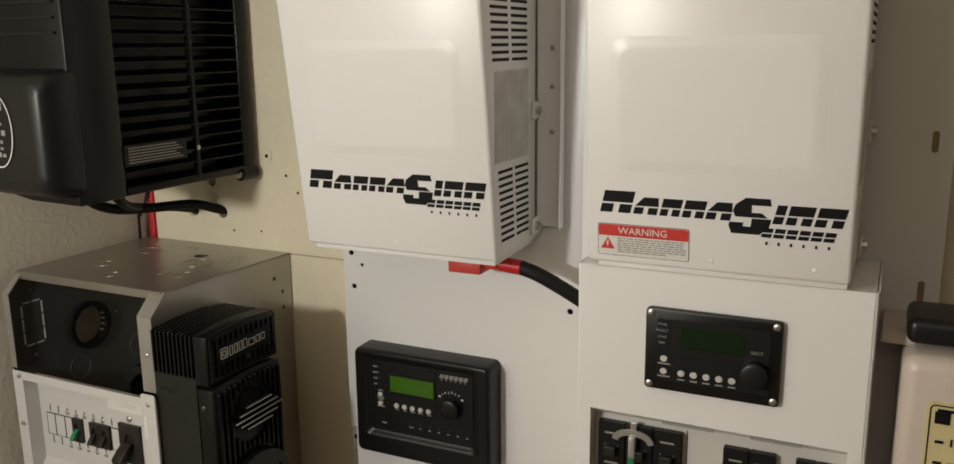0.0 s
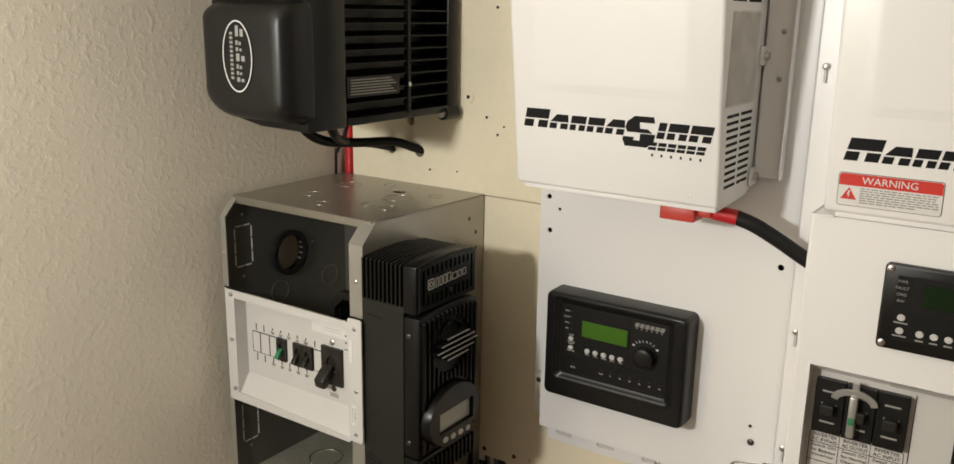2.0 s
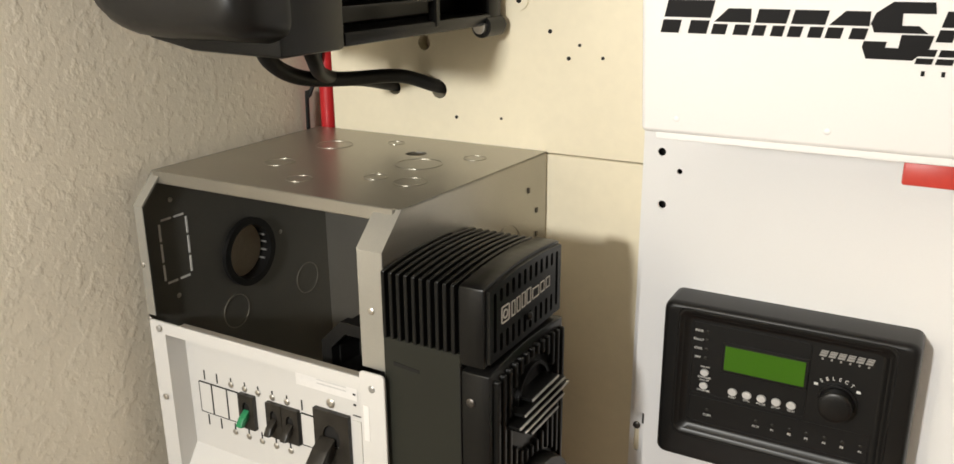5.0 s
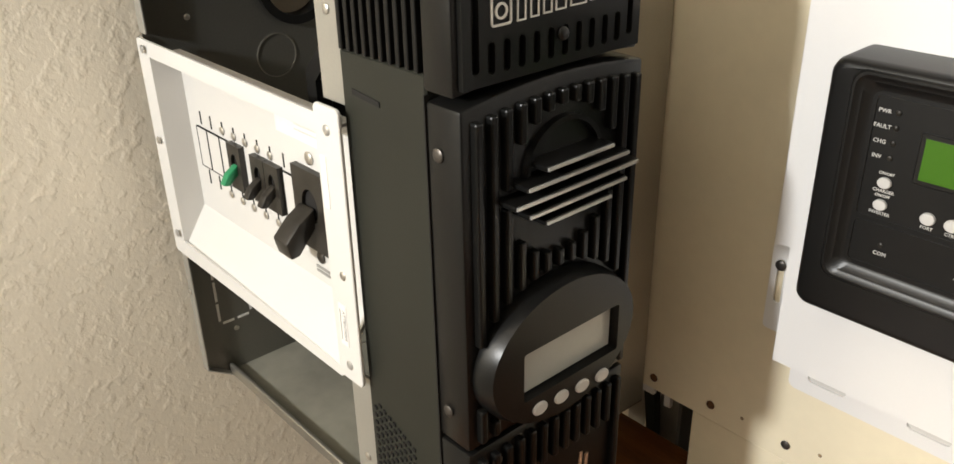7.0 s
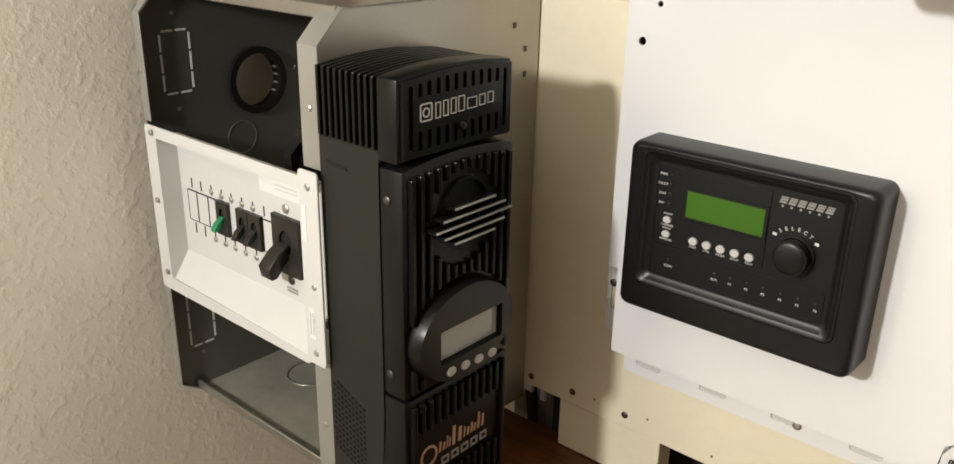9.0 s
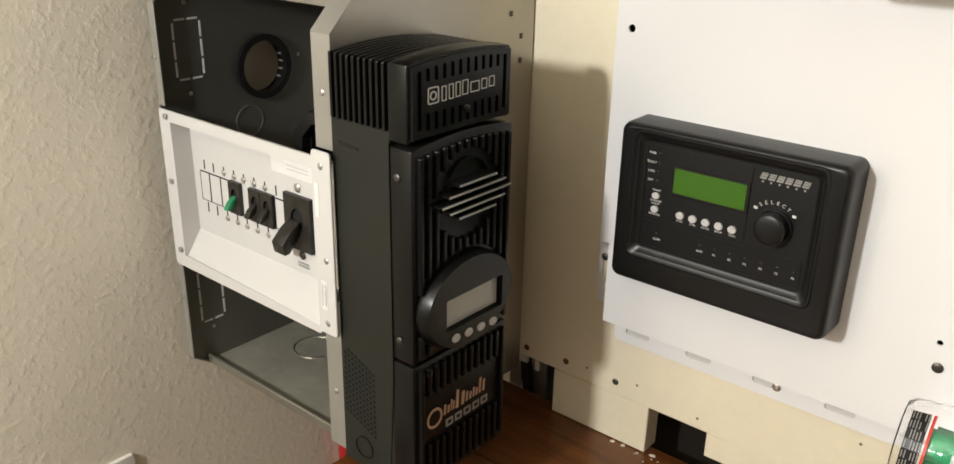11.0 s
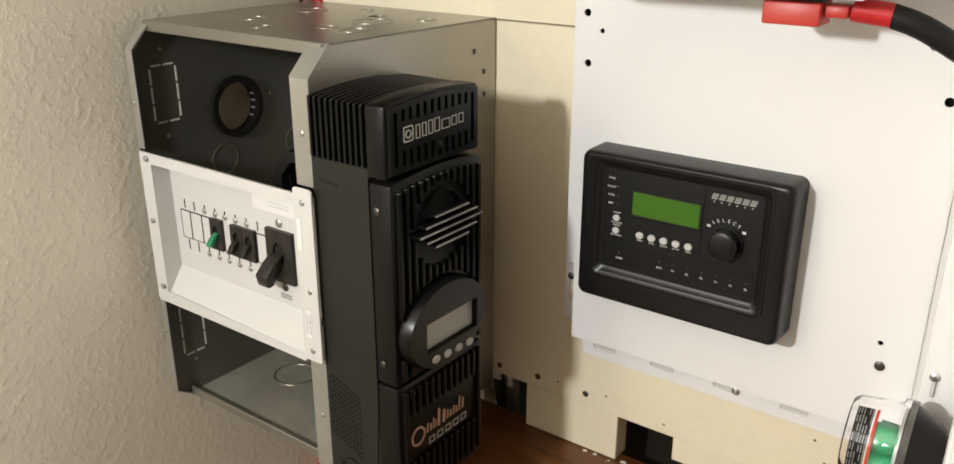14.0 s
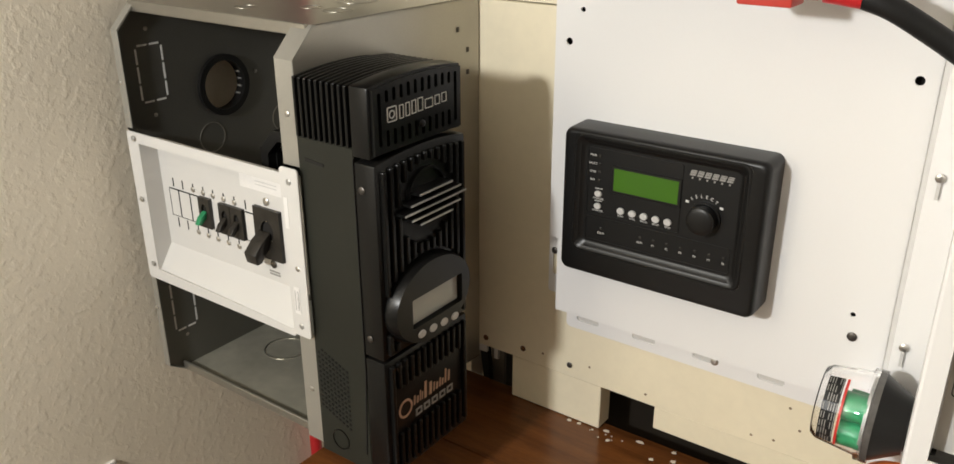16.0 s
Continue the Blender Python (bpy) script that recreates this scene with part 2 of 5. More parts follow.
STEEL_FLOOR = surface("worn_steel_floor", (0.44, 0.42, 0.34), 0.22, metal=0.45, vary=0.14, scale=9, grain=60, bump=0.10, depth=0.0008)
DARK_SCREW = surface("dark_screw", (0.10, 0.09, 0.08), 0.4, metal=0.8)
BLACK = surface("black_plastic", (0.0085, 0.0082, 0.0078), 0.36, vary=0.12, scale=12, grain=900, bump=0.10, depth=0.0003, spec=0.36)
BLACK_FLAT = surface("black_panel", (0.008, 0.008, 0.008), 0.38, vary=0.1, bump=0.03, spec=0.32)
BLACK_COAT = surface("black_powder_coat", (0.0205, 0.0210, 0.0160), 0.44, vary=0.10, scale=8, grain=900, bump=0.12, depth=0.0003, spec=0.22)
BLACK_CAST = surface("black_cast_metal", (0.0065, 0.0064, 0.006), 0.30, metal=0.1, vary=0.10, scale=10, grain=700, bump=0.08, spec=0.28)
RUBBER = surface("black_cable_jacket", (0.013, 0.0125, 0.012), 0.5, vary=0.15, grain=400, bump=0.1, spec=0.22)
HOLE = surface("hole_dark", (0.006, 0.005, 0.004), 0.9)
# dark brown standing in for the shade inside the cut-out
DARK_GAP = surface("gap_shade", (0.02, 0.016, 0.012), 0.95, spec=0.1)
INK = surface("black_ink", (0.009, 0.0085, 0.009), 0.5, spec=0.15)
PRINT = surface("white_print", (0.70, 0.69, 0.66), 0.5)
GREY_PRINT = surface("grey_print", (0.30, 0.29, 0.27), 0.5)
COPPER_PRINT = surface("copper_print", (0.55, 0.36, 0.25), 0.4, metal=0.2)
RED = surface("red_print", (0.60, 0.035, 0.025), 0.45)
RED_PLASTIC = surface("red_plastic", (0.55, 0.05, 0.035), 0.4, vary=0.08)
RED_PIPE = surface("red_pipe", (0.55, 0.022, 0.026), 0.35, vary=0.06)
GREEN = surface("green_plastic", (0.018, 0.21, 0.085), 0.35, vary=0.08)
ORANGE = surface("orange_plastic", (0.62, 0.14, 0.03), 0.4)
BUTTON = surface("grey_rubber_button", (0.55, 0.54, 0.52), 0.5)
SILVER = surface("silver_edge", (0.62, 0.61, 0.58), 0.35, metal=0.6)
LCD_GREY = surface("grey_display", (0.42, 0.43, 0.40), 0.18, vary=0.02, bump=0)
LCD_GREEN = screen("green_display", (0.055, 0.17, 0.008), 0.34)
LCD_DIM = screen("dim_green_display", (0.012, 0.035, 0.010), 0.05)
LABEL = surface("paper_label", (0.74, 0.72, 0.69), 0.5)
YELLOW_LABEL = surface("yellow_label", (0.66, 0.57, 0.30), 0.5)
GREY_METAL = surface("grey_cast_lever", (0.42, 0.41, 0.39), 0.35, metal=0.6)
WOOD = timber("varnished_wood", (0.17, 0.060, 0.016), (0.075, 0.025, 0.008), 0.2)
BREAKER = surface("aged_black_plastic", (0.022, 0.019, 0.015), 0.36, vary=0.25, scale=60, grain=900, bump=0.1, spec=0.4)
RUST = surface("rusty_screw", (0.16, 0.07, 0.025), 0.7, metal=0.3, vary=0.3, scale=300)
CHIP = surface("paint_chips", (0.75, 0.68, 0.55), 0.7)
CLEAR = glass("clear_polycarbonate")
SMOKE = surface("smoky_plastic", (0.10, 0.095, 0.09), 0.15, vary=0.2, scale=60, bump=0)

# ---------------------------------------------------------------- the room
LEFT, BACK = -1.245, 1.275


def wall(name, *b, m=ROOM):
    return solid(name, box(*b), m, kind="structure")


wall("wall_west", LEFT - 0.1, LEFT, -2.7, BACK + 0.1, 0, 2.5, m=WALL)
wall("wall_north", LEFT, 1.7, BACK, BACK + 0.1, 0, 2.5, m=WALL)
# the east and south walls and the ceiling are unseen, added to bounce light
wall("wall_east", 1.7, 1.8, -2.7, BACK + 0.1, 0, 2.5)
wall("wall_south", LEFT - 0.1, 1.8, -2.8, -2.7, 0, 2.5)
wall("floor", LEFT - 0.1, 1.8, -2.8, BACK + 0.1, -0.1, 0, m=FLOOR)
wall("ceiling", LEFT - 0.1, 1.8, -2.8, BACK + 0.1, 2.5, 2.6, m=CEIL)

# backing boards on the wall, with screw holes and pulled anchors
FACE = 1.182
SEAM = 1.2935


def hole_poly(x, z, r, n=12):
    return ellipse(x, z, r, r, n)


BIG_HOLES = [(-1.041, 1.355, 0.0105), (-1.103, 1.353, 0.0085), (-1.060, 1.407, 0.0085), (-1.113, 1.418, 0.008), (-1.158, 1.410, 0.0045)]
upper = solid("backing_board", sheet_with_holes([(-1.196, SEAM + 0.002), (0.30, SEAM + 0.002), (0.30, 2.2), (-1.196, 2.2)], [hole_poly(*h) for h in BIG_HOLES], "y", FACE, FACE + 0.018), CREAM,
              "cream-painted plywood backing board full of drilled holes", "backing board", "backing boards")
lower = solid("backing_board", box(-1.196, 0.30, FACE + 0.001, FACE + 0.019, 0.816, SEAM, 0.0012, 1), CREAM,
              "cream-painted plywood backing board below the seam", "backing board", "backing boards")
for x, z, r in BIG_HOLES:
    part("hole_backing", rod((x, FACE + 0.03, z), "y", r * 1.3, 0.002, seg=12), HOLE, upper)
for x, z, r in [(-0.902, 1.425, 0.0024), (-0.880, 1.398, 0.0022), (-0.868, 1.412, 0.0018), (-0.885, 1.60, 0.0025), (-1.018, 1.325, 0.002), (-1.0, 1.44, 0.0018), (-0.842, 1.40, 0.0018), (-0.85, 1.56, 0.0022), (-1.075, 1.365, 0.0018), (-1.10, 1.42, 0.0016), (-0.96, 1.328, 0.0016)]:
    part("nail_hole", rod((x, FACE, z), "y", r, 0.0016, seg=8), HOLE, upper)
part("wall_anchor", ring((-0.938, FACE - 0.0008, 1.456), "y", 0.0105, 0.003, 0.0026, 24), CREAM, upper, "worn ring of a pulled anchor", True)
part("anchor_core", rod((-0.938, FACE - 0.0008, 1.456), "y", 0.003, 0.004, seg=10), HOLE, upper)


def screw(x, y, z, r, parent, m=ZINC, axis="y", name="screw"):
    """A pan-head screw with its recess."""
    b = dome((x, y, z), axis, r, 0.32, 14)
    s = part(name, b, m, parent, "", True)
    return s


for x, z, m in [(-0.831, 0.8335, RUST), (-0.758, 0.8335, DARK_SCREW), (-0.893, 0.830, RUST)]:
    screw(x, FACE, z, 0.0042, lower, m)
for x, z in [(-0.7289, 0.8401), (-0.6488, 0.8295), (-0.5134, 0.8263), (-0.4875, 0.8295), (-0.4747, 0.8782), (-0.461, 0.8534), (-0.80, 0.836)]:
    part("filled_dent", dome((x, FACE + 0.001, z), "y", 0.0018, 0.3, 8), CREAM_EDGE, lower, "", True)

# strip of board under the backing board, with a cut-out
strip = thing("skirting_board", (0, 1.2, 0.742), "cream-painted lower board with a square cut-out above the bench", "board")
part("board_piece", box(-0.8505, -0.712, 1.1855, 1.214, 0.7500, 0.815, 0.001, 1), CREAM, strip)
part("board_piece", box(-0.6365, 0.30, 1.1855, 1.200, 0.783, 0.815, 0.001, 1), CREAM, strip)
# added sheet that paints the shade behind the opening
part("cutout_back", box(-0.86, 0.30, 1.262, 1.266, 0.55, 0.815), DARK_GAP, strip, "dark sheet added for the shade behind the cut-out")
stud = thing("metal_stud", (-0.9, 1.22, 0.0), "grey sheet-metal strips standing behind the boards", "metal strip")
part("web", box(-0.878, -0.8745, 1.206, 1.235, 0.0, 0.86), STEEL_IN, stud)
part("web", box(-0.912, -0.879, 1.224, 1.226, 0.0, 0.86), STEEL, stud, "grey web between the lips")
part("web", box(-0.95, -0.930, 1.224, 1.226, 0.0, 0.86), STEEL, stud)
part("lip", prism([(-0.905, 0.70), (-0.913, 0.70), (-0.930, 0.83), (-0.915, 0.83)], "y", 1.212, 1.222), BLACK_COAT, stud, "dark leaning strip")
part("lip", box(-0.895, -0.888, 1.205, 1.210, 0.785, 0.86), LABEL, stud, "pale end of a strip")
part("lip", box(-0.921, -0.908, 1.205, 1.210, 0.790, 0.86), LABEL, stud, "pale end of a strip")

# bench top of boards, on legs
bench = thing("wooden_bench", (-0.3, 0.95, 0), "reddish-brown varnished wooden bench top with dusty chips", "bench")
BX0, BX1, BY0, BY1 = -0.983, 0.62, 0.74, 1.205
n_boards = 3
for i in range(n_boards):
    y0 = BY0 + (BY1 - BY0) * i / n_boards
    part("plank", box(BX0, BX1, y0 + 0.0006, y0 + (BY1 - BY0) / n_boards - 0.0006, 0.715, 0.749, 0.0012, 1), WOOD, bench)
for x in (BX0 + 0.05, BX1 - 0.05):
    for y in (BY0 + 0.05, BY1 - 0.05):
        part("leg", box(x - 0.025, x + 0.025, y - 0.025, y + 0.025, 0.0, 0.715, 0.003), WOOD, bench)
rnd = random.Random(4)
chips = bmesh.new()
for i in range(9):
    x = -0.76 + 0.17 * rnd.random()
    y = 1.186 - abs(rnd.gauss(0, 0.012))
    s = 0.0010 + 0.0048 * rnd.random() ** 3
    a0 = rnd.random() * 6
    prism([(x + s * (0.6 + 0.7 * rnd.random()) * math.cos(a0 + k * 1.26), y + s * (0.5 + 0.7 * rnd.random()) * math.sin(a0 + k * 1.26)) for k in range(5)], "z", 0.7492, 0.7492 + 0.001, bm=chips)
for x, y, w_ in ((-0.7535, 1.181, 0.0032), (-0.739, 1.182, 0.0028), (-0.701, 1.188, 0.0042), (-0.654, 1.192, 0.0055), (-0.627, 1.168, 0.003), (-0.609, 1.197, 0.003)):
    prism([(x - w_, y - 0.0018), (x - 0.2 * w_, y - 0.0028), (x + w_, y - 0.001), (x + 0.5 * w_, y + 0.002), (x - 0.6 * w_, y + 0.0012)], "z", 0.7492, 0.7503, bm=chips)
solid("paint_chips", chips, CHIP, "loose cream paint chips and dust on the bench", "debris", kind="stuff")

# wall outlet with a plugged-in cord
outlet = thing("wall_outlet", (LEFT, 0.80, 0.65), "ivory duplex wall outlet with a black plug in it", "outlet")
part("cover_plate", prism(round_rect(0.765, 0.836, 0.592, 0.706, 0.004), "x", LEFT - 0.001, LEFT + 0.0055, 0.0016), IVORY, outlet, "", True)
for z in (0.669, 0.629):
    face = part("receptacle", prism(ellipse(0.8005, z, 0.0165, 0.0145, 24), "x", LEFT + 0.005, LEFT + 0.0068), IVORY, outlet, "", True)
    for dy in (-0.006, 0.006):
        part("slot", box(LEFT + 0.0062, LEFT + 0.0071, 0.8005 + dy - 0.0008, 0.8005 + dy + 0.0008, z - 0.001, z + 0.006), HOLE, face)
part("screw", dome((LEFT + 0.0058, 0.8005, 0.649), "x", 0.003, 0.4), IVORY, outlet, "", True)
plug = thing("power_plug", (LEFT + 0.007, 0.80, 0.669), "black power plug with its cord in the outlet", "plug")
part("plug_body", prism(round_rect(0.787, 0.814, 0.655, 0.684, 0.007), "x", LEFT + 0.0072, LEFT + 0.032, 0.003), RUBBER, plug, "", True)
part("grip", rod((LEFT + 0.040, 0.8005, 0.667), "x", 0.0095, 0.018, 0.006), RUBBER, plug, "", True)
part("cord", tube([(LEFT + 0.046, 0.8005, 0.666), (LEFT + 0.056, 0.79, 0.652), (LEFT + 0.04, 0.74, 0.632), (LEFT + 0.012, 0.66, 0.61), (LEFT + 0.006, 0.55, 0.55), (LEFT + 0.006, 0.48, 0.42), (LEFT + 0.01, 0.46, 0.0)], 0.0032, 10), RUBBER, plug, "", True)

for ob in (outlet, plug):
    ob.location += Vector((0, -0.030, -0.006))

# red pipe in the corner, with a thin wire beside it
pipe = thing("red_pipe", (-1.222, 1.2, 0), "bright red plastic pipe standing in the corner", "pipe")
part("pipe", tube([(-1.228, 1.150, 0.0), (-1.228, 1.150, 0.35), (-1.228, 1.150, 0.62), (-1.227, 1.164, 0.70), (-1.224, 1.200, 0.79), (-1.222, 1.203, 0.9), (-1.222, 1.202, 1.3), (-1.220, 1.202, 1.7), (-1.218, 1.202, 2.5)], 0.0100, 16, 6), RED_PIPE, pipe, "", True)
wire = solid("thin_wire", tube([(-1.238, 1.178, 0.9), (-1.238, 1.180, 1.30), (-1.234, 1.182, 1.335), (-1.222, 1.186, 1.365), (-1.214, 1.188, 1.42), (-1.215, 1.188, 1.60)], 0.0026, 8), RUBBER, "thin black wire beside the red pipe", "wire", smooth=True)

solid("enclosure_cable", tube([(-1.190, 1.165, 0.0), (-1.190, 1.165, 0.4), (-1.191, 1.163, 0.7), (-1.191, 1.163, 0.802)], 0.0065, 12), RUBBER, "black cable rising into the enclosure's floor", "cable", smooth=True)

# ---------------------------------------------------------------- grey metal enclosure
X0, X1, Y0, Y1, Z0, Z1 = -1.220, -0.917, 0.890, 1.180, 0.799, 1.297
CH = 0.030
enc = thing("metal_enclosure", (X0, Y1, Z0), "open grey sheet-metal electrical enclosure hung on the backing board", "electrical box")
SIDE = [(Y0, Z0 + 0.018), (Y0, Z1 - CH), (Y0 + CH * 0.9, Z1), (Y1, Z1), (Y1, Z0), (Y0 + CH * 0.9, Z0)]
left_holes = [ellipse(1.036, 1.174, 0.0335, 0.0335, 32)]


def dashes(y0, y1, z0, z1, w=0.0012):
    """The cut line of a rectangular knock-out, as narrow slots with bridges."""
    out = []
    zm = [z0 + 0.002, z0 + (z1 - z0) * 0.33, z0 + (z1 - z0) * 0.66, z1 - 0.002]
    for a, b in zip(zm, zm[1:]):
        for y in (y0, y1):
            out.append([(y - w, a + 0.0015), (y + w, a + 0.0015), (y + w, b - 0.0015), (y - w, b - 0.0015)])
    ym = (y0 + y1) / 2
    for z in (z0, z1):
        for a, b in ((y0 + 0.003, ym - 0.002), (ym + 0.002, y1 - 0.003)):
            out.append([(a, z - w), (b, z - w), (b, z + w), (a, z + w)])
    return out


side_l = part("side_panel", sheet_with_holes(SIDE, left_holes, "x", X0, X0 + 0.002), STEEL_IN, enc, "inner side darkened in colour for its shade, with knock-outs and one open hole")
for quad in dashes(0.915, 0.951, 1.174, 1.243) + dashes(0.912, 0.946, 0.857, 0.931):
    part("knockout_cut", prism(quad, "x", X0 + 0.0018, X0 + 0.0026), PRINT, side_l, "bare bright cut of a knock-out")
for y, z in ((0.933, 1.262), (0.930, 1.156), (0.928, 0.846), (1.092, 1.182), (0.93, 0.945)):
    screw(X0 + 0.0022, y, z, 0.0028, side_l, ZINC, "x")
part("bushing", ring((X0 + 0.004, 1.036, 1.174), "x", 0.0405, 0.0325, 0.007, 36), BLACK, side_l, "black ring round the open hole", True)
part("locknut", ring((X0 - 0.004, 1.036, 1.174), "x", 0.0355, 0.0325, 0.010, 36), BLACK, side_l, "", True)
for a in (-22, -4, 14, 32):
    c, s_ = math.cos(radians(a)), math.sin(radians(a))
    part("bushing_rib", rod((X0 - 0.003, 1.036 + 0.0318 * c, 1.174 - 0.0318 * s_), "x", 0.0013, 0.009, seg=8), GREY_METAL, side_l)
for y, z, r in ((1.010, 1.108, 0.0205), (1.135, 1.108, 0.0205)):
    part("knockout", ring((X0 + 0.0022, y, z), "x", r, r - 0.0012, 0.0012, 32), STEEL, side_l)
side_r = part("side_panel", prism(SIDE, "x", X1 - 0.002, X1), STEEL, enc, "grey coated outer side")
for y, z in ((1.158, 1.236), (1.158, 1.209), (1.140, 1.262)):
    part("punched_tab", box(X1, X1 + 0.0012, y - 0.002, y + 0.0025, z - 0.003, z + 0.003, 0.0005, 1), DARK_SCREW, side_r)
part("knockout", ring((X1 + 0.0002, 1.095, 1.205), "x", 0.030, 0.029, 0.001, 36), STEEL, side_r)
YT = Y0 + CH * 0.9
top = part("top_panel", sheet_with_holes([(X0, YT), (X1, YT), (X1, Y1), (X0, Y1)], [ellipse(-1.030, 1.105, 0.011, 0.011, 20)], "z", Z1 - 0.002, Z1), STEEL, enc, "grey top with ring-shaped knock-outs and one open hole")
for x, y, r in ((-1.135, 1.10, 0.021), (-1.13, 1.005, 0.016), (-1.00, 1.065, 0.024), (-1.005, 1.000, 0.012), (-0.965, 1.115, 0.012), (-1.065, 0.960, 0.013), (-0.965, 1.00, 0.016), (-1.08, 1.14, 0.010)):
    part("knockout", ring((x, y, Z1 + 0.0002), "z", r, r - 0.0009, 0.0006, 40), STEEL, top)
part("rolled_edge", box(X0 + 0.004, X1 - 0.004, YT - 0.004, YT, Z1 - 0.012, Z1 + 0.001, 0.001, 1), STEEL, enc)
bottom = part("bottom_panel", prism([(X0, YT), (X1, YT), (X1, Y1), (X0, Y1)], "z", Z0, Z0 + 0.002), STEEL_FLOOR, enc, "shiny scuffed inner floor")
part("rolled_edge", box(X0 + 0.004, X1 - 0.004, YT - 0.004, YT, Z0, Z0 + 0.012, 0.001, 1), STEEL, enc)
for x, y, r in ((-1.14, 1.03, 0.030), (-1.04, 1.06, 0.034), (-1.10, 1.12, 0.022)):
    part("knockout", ring((x, y, Z0 + 0.0026), "z", r, r - 0.0016, 0.0012, 36), STEEL, bottom)
part("back_panel", box(X0 + 0.002, X1 - 0.002, Y1 - 0.002, Y1, Z0 + 0.002, Z1 - 0.002), STEEL, enc)


def ear(xa, xb, z_lo, z_hi, chamfer_up, chamfer_dn, name="flange"):
    """The folded front edge of a side: a flat strip that follows the cut corners."""
    b = box(xa, xb, Y0 - 0.002, Y0, z_lo + (0 if not chamfer_dn else 0), z_hi, 0.0006, 1)
    if chamfer_up:
        prism([(Y0 - 0.002, z_hi), (Y0 + CH * 0.9, z_hi + CH), (Y0 + CH * 0.9 + 0.002, z_hi + CH - 0.001), (Y0, z_hi - 0.001)], "x", xa, xb, bm=b)
    if chamfer_dn:
        prism([(Y0 - 0.002, z_lo), (Y0, z_lo), (Y0 + CH * 0.9, z_lo - 0.018), (Y0 + CH * 0.9 - 0.002, z_lo - 0.018)], "x", xa, xb, bm=b)
    return part(name, b, FLANGE, enc, "pale folded edge")


ear(X1 - 0.025, X1 + 0.0015, 1.157, Z1 - CH, True, False)
ear(X1 - 0.025, X1 + 0.0015, 0.819, 0.962, False, True)
ear(X0 + 0.001, X0 + 0.013, 1.150, Z1 - CH, True, False)
ear(X0 + 0.001, X0 + 0.011, Z0 + 0.018, 0.957, False, True)
for x, z in ((X1 - 0.012, 1.212), (X1 - 0.012, 0.888), (X0 + 0.004, 1.205), (X0 + 0.004, 0.905), (X0 + 0.004, 1.145)):
    screw(x, Y0 - 0.0025, z, 0.0034, enc)
# its right side runs a little outwards to the back
for ob in (*enc.children, *(q for c in enc.children for q in c.children)):
    for v in ob.data.vertices:
        wx, wy = v.co.x + HOME[enc].x, v.co.y + HOME[enc].y
        v.co.x += 0.014 * min(1, max(0, (wx - X0) / (X1 - X0))) * min(1, max(0, (wy - Y0) / (Y1 - Y0)))
# black cable clamp standing inside
clamp = thing("cable_clamp", (-0.965, 0.96, 1.10), "black plastic cable clamp inside the enclosure", "cable clamp")
part("clamp_collar", ring((-0.966, 0.940, 1.142), "y", 0.044, 0.031, 0.012, 8), BLACK, clamp, "eight-sided black collar")
part("clamp_body", ring((-0.966, 0.962, 1.142), "y", 0.041, 0.029, 0.034, 8), BLACK, clamp)
part("clamp_back", rod((-0.966, 0.976, 1.142), "y", 0.030, 0.004, seg=16), HOLE, clamp)
part("clamp_foot", box(-1.000, -0.932, 0.945, 0.985, 1.082, 1.104, 0.002), BLACK, clamp, "", True)
for ob in clamp.children:
    ob.data.transform(Matrix.Translation((-0.008, -0.014, -0.006)) @ Matrix.Translation(-HOME[clamp] + Vector((-0.966, 0.96, 1.142))) @ Matrix.Rotation(radians(22.5), 4, "Y") @ Matrix.Translation(HOME[clamp] - Vector((-0.966, 0.96, 1.142))))

# ---------------------------------------------------------------- white breaker plate in the enclosure
pl = thing("breaker_panel", (-1.06, 0.88, 0.96), "white steel breaker panel set into the grey enclosure", "breaker panel")
PY, IY = 0.880, 0.904
part("frame", sheet_with_holes(round_rect(-1.207, -0.938, 0.957, 1.150, 0.004), [[(-1.186, 0.972), (-0.939, 0.966), (-0.939, 1.137), (-1.186, 1.137)]], "y", PY, PY + 0.002), WHITE_FLAT, pl)
part("right_flange", prism(round_rect(-0.9385, -0.9115, 0.962, 1.158, 0.004), "y", PY - 0.0022, PY + 0.0005, 0.0006, 1), WHITE_FLAT, pl, "", True)
inner = part("recessed_face", box(-1.186, -0.937, IY, IY + 0.002, 1.0, 1.137), WHITE_FLAT, pl)
part("left_return", box(-1.188, -1.186, PY + 0.002, IY + 0.002, 0.970, 1.137), WHITE_FLAT, pl)
part("top_return", box(-1.186, -0.937, PY + 0.002, IY + 0.002, 1.137, 1.139), WHITE_FLAT, pl)
part("sloped_sill", prism([(PY + 0.0005, 0.966), (IY, 1.001), (IY + 0.002, 1.001), (PY + 0.004, 0.963)], "x", -1.186, -0.937), WHITE_FLAT, pl)
for x, z in ((-1.192, 1.143), (-1.192, 0.979), (-0.925, 1.143), (-0.925, 0.975)):
    screw(x, PY - 0.0024, z, 0.0036, pl, GREY_METAL)
for x, z in ((-1.195, 1.065), (-0.923, 1.045)):
    screw(x, PY - 0.0022, z, 0.0034, pl)


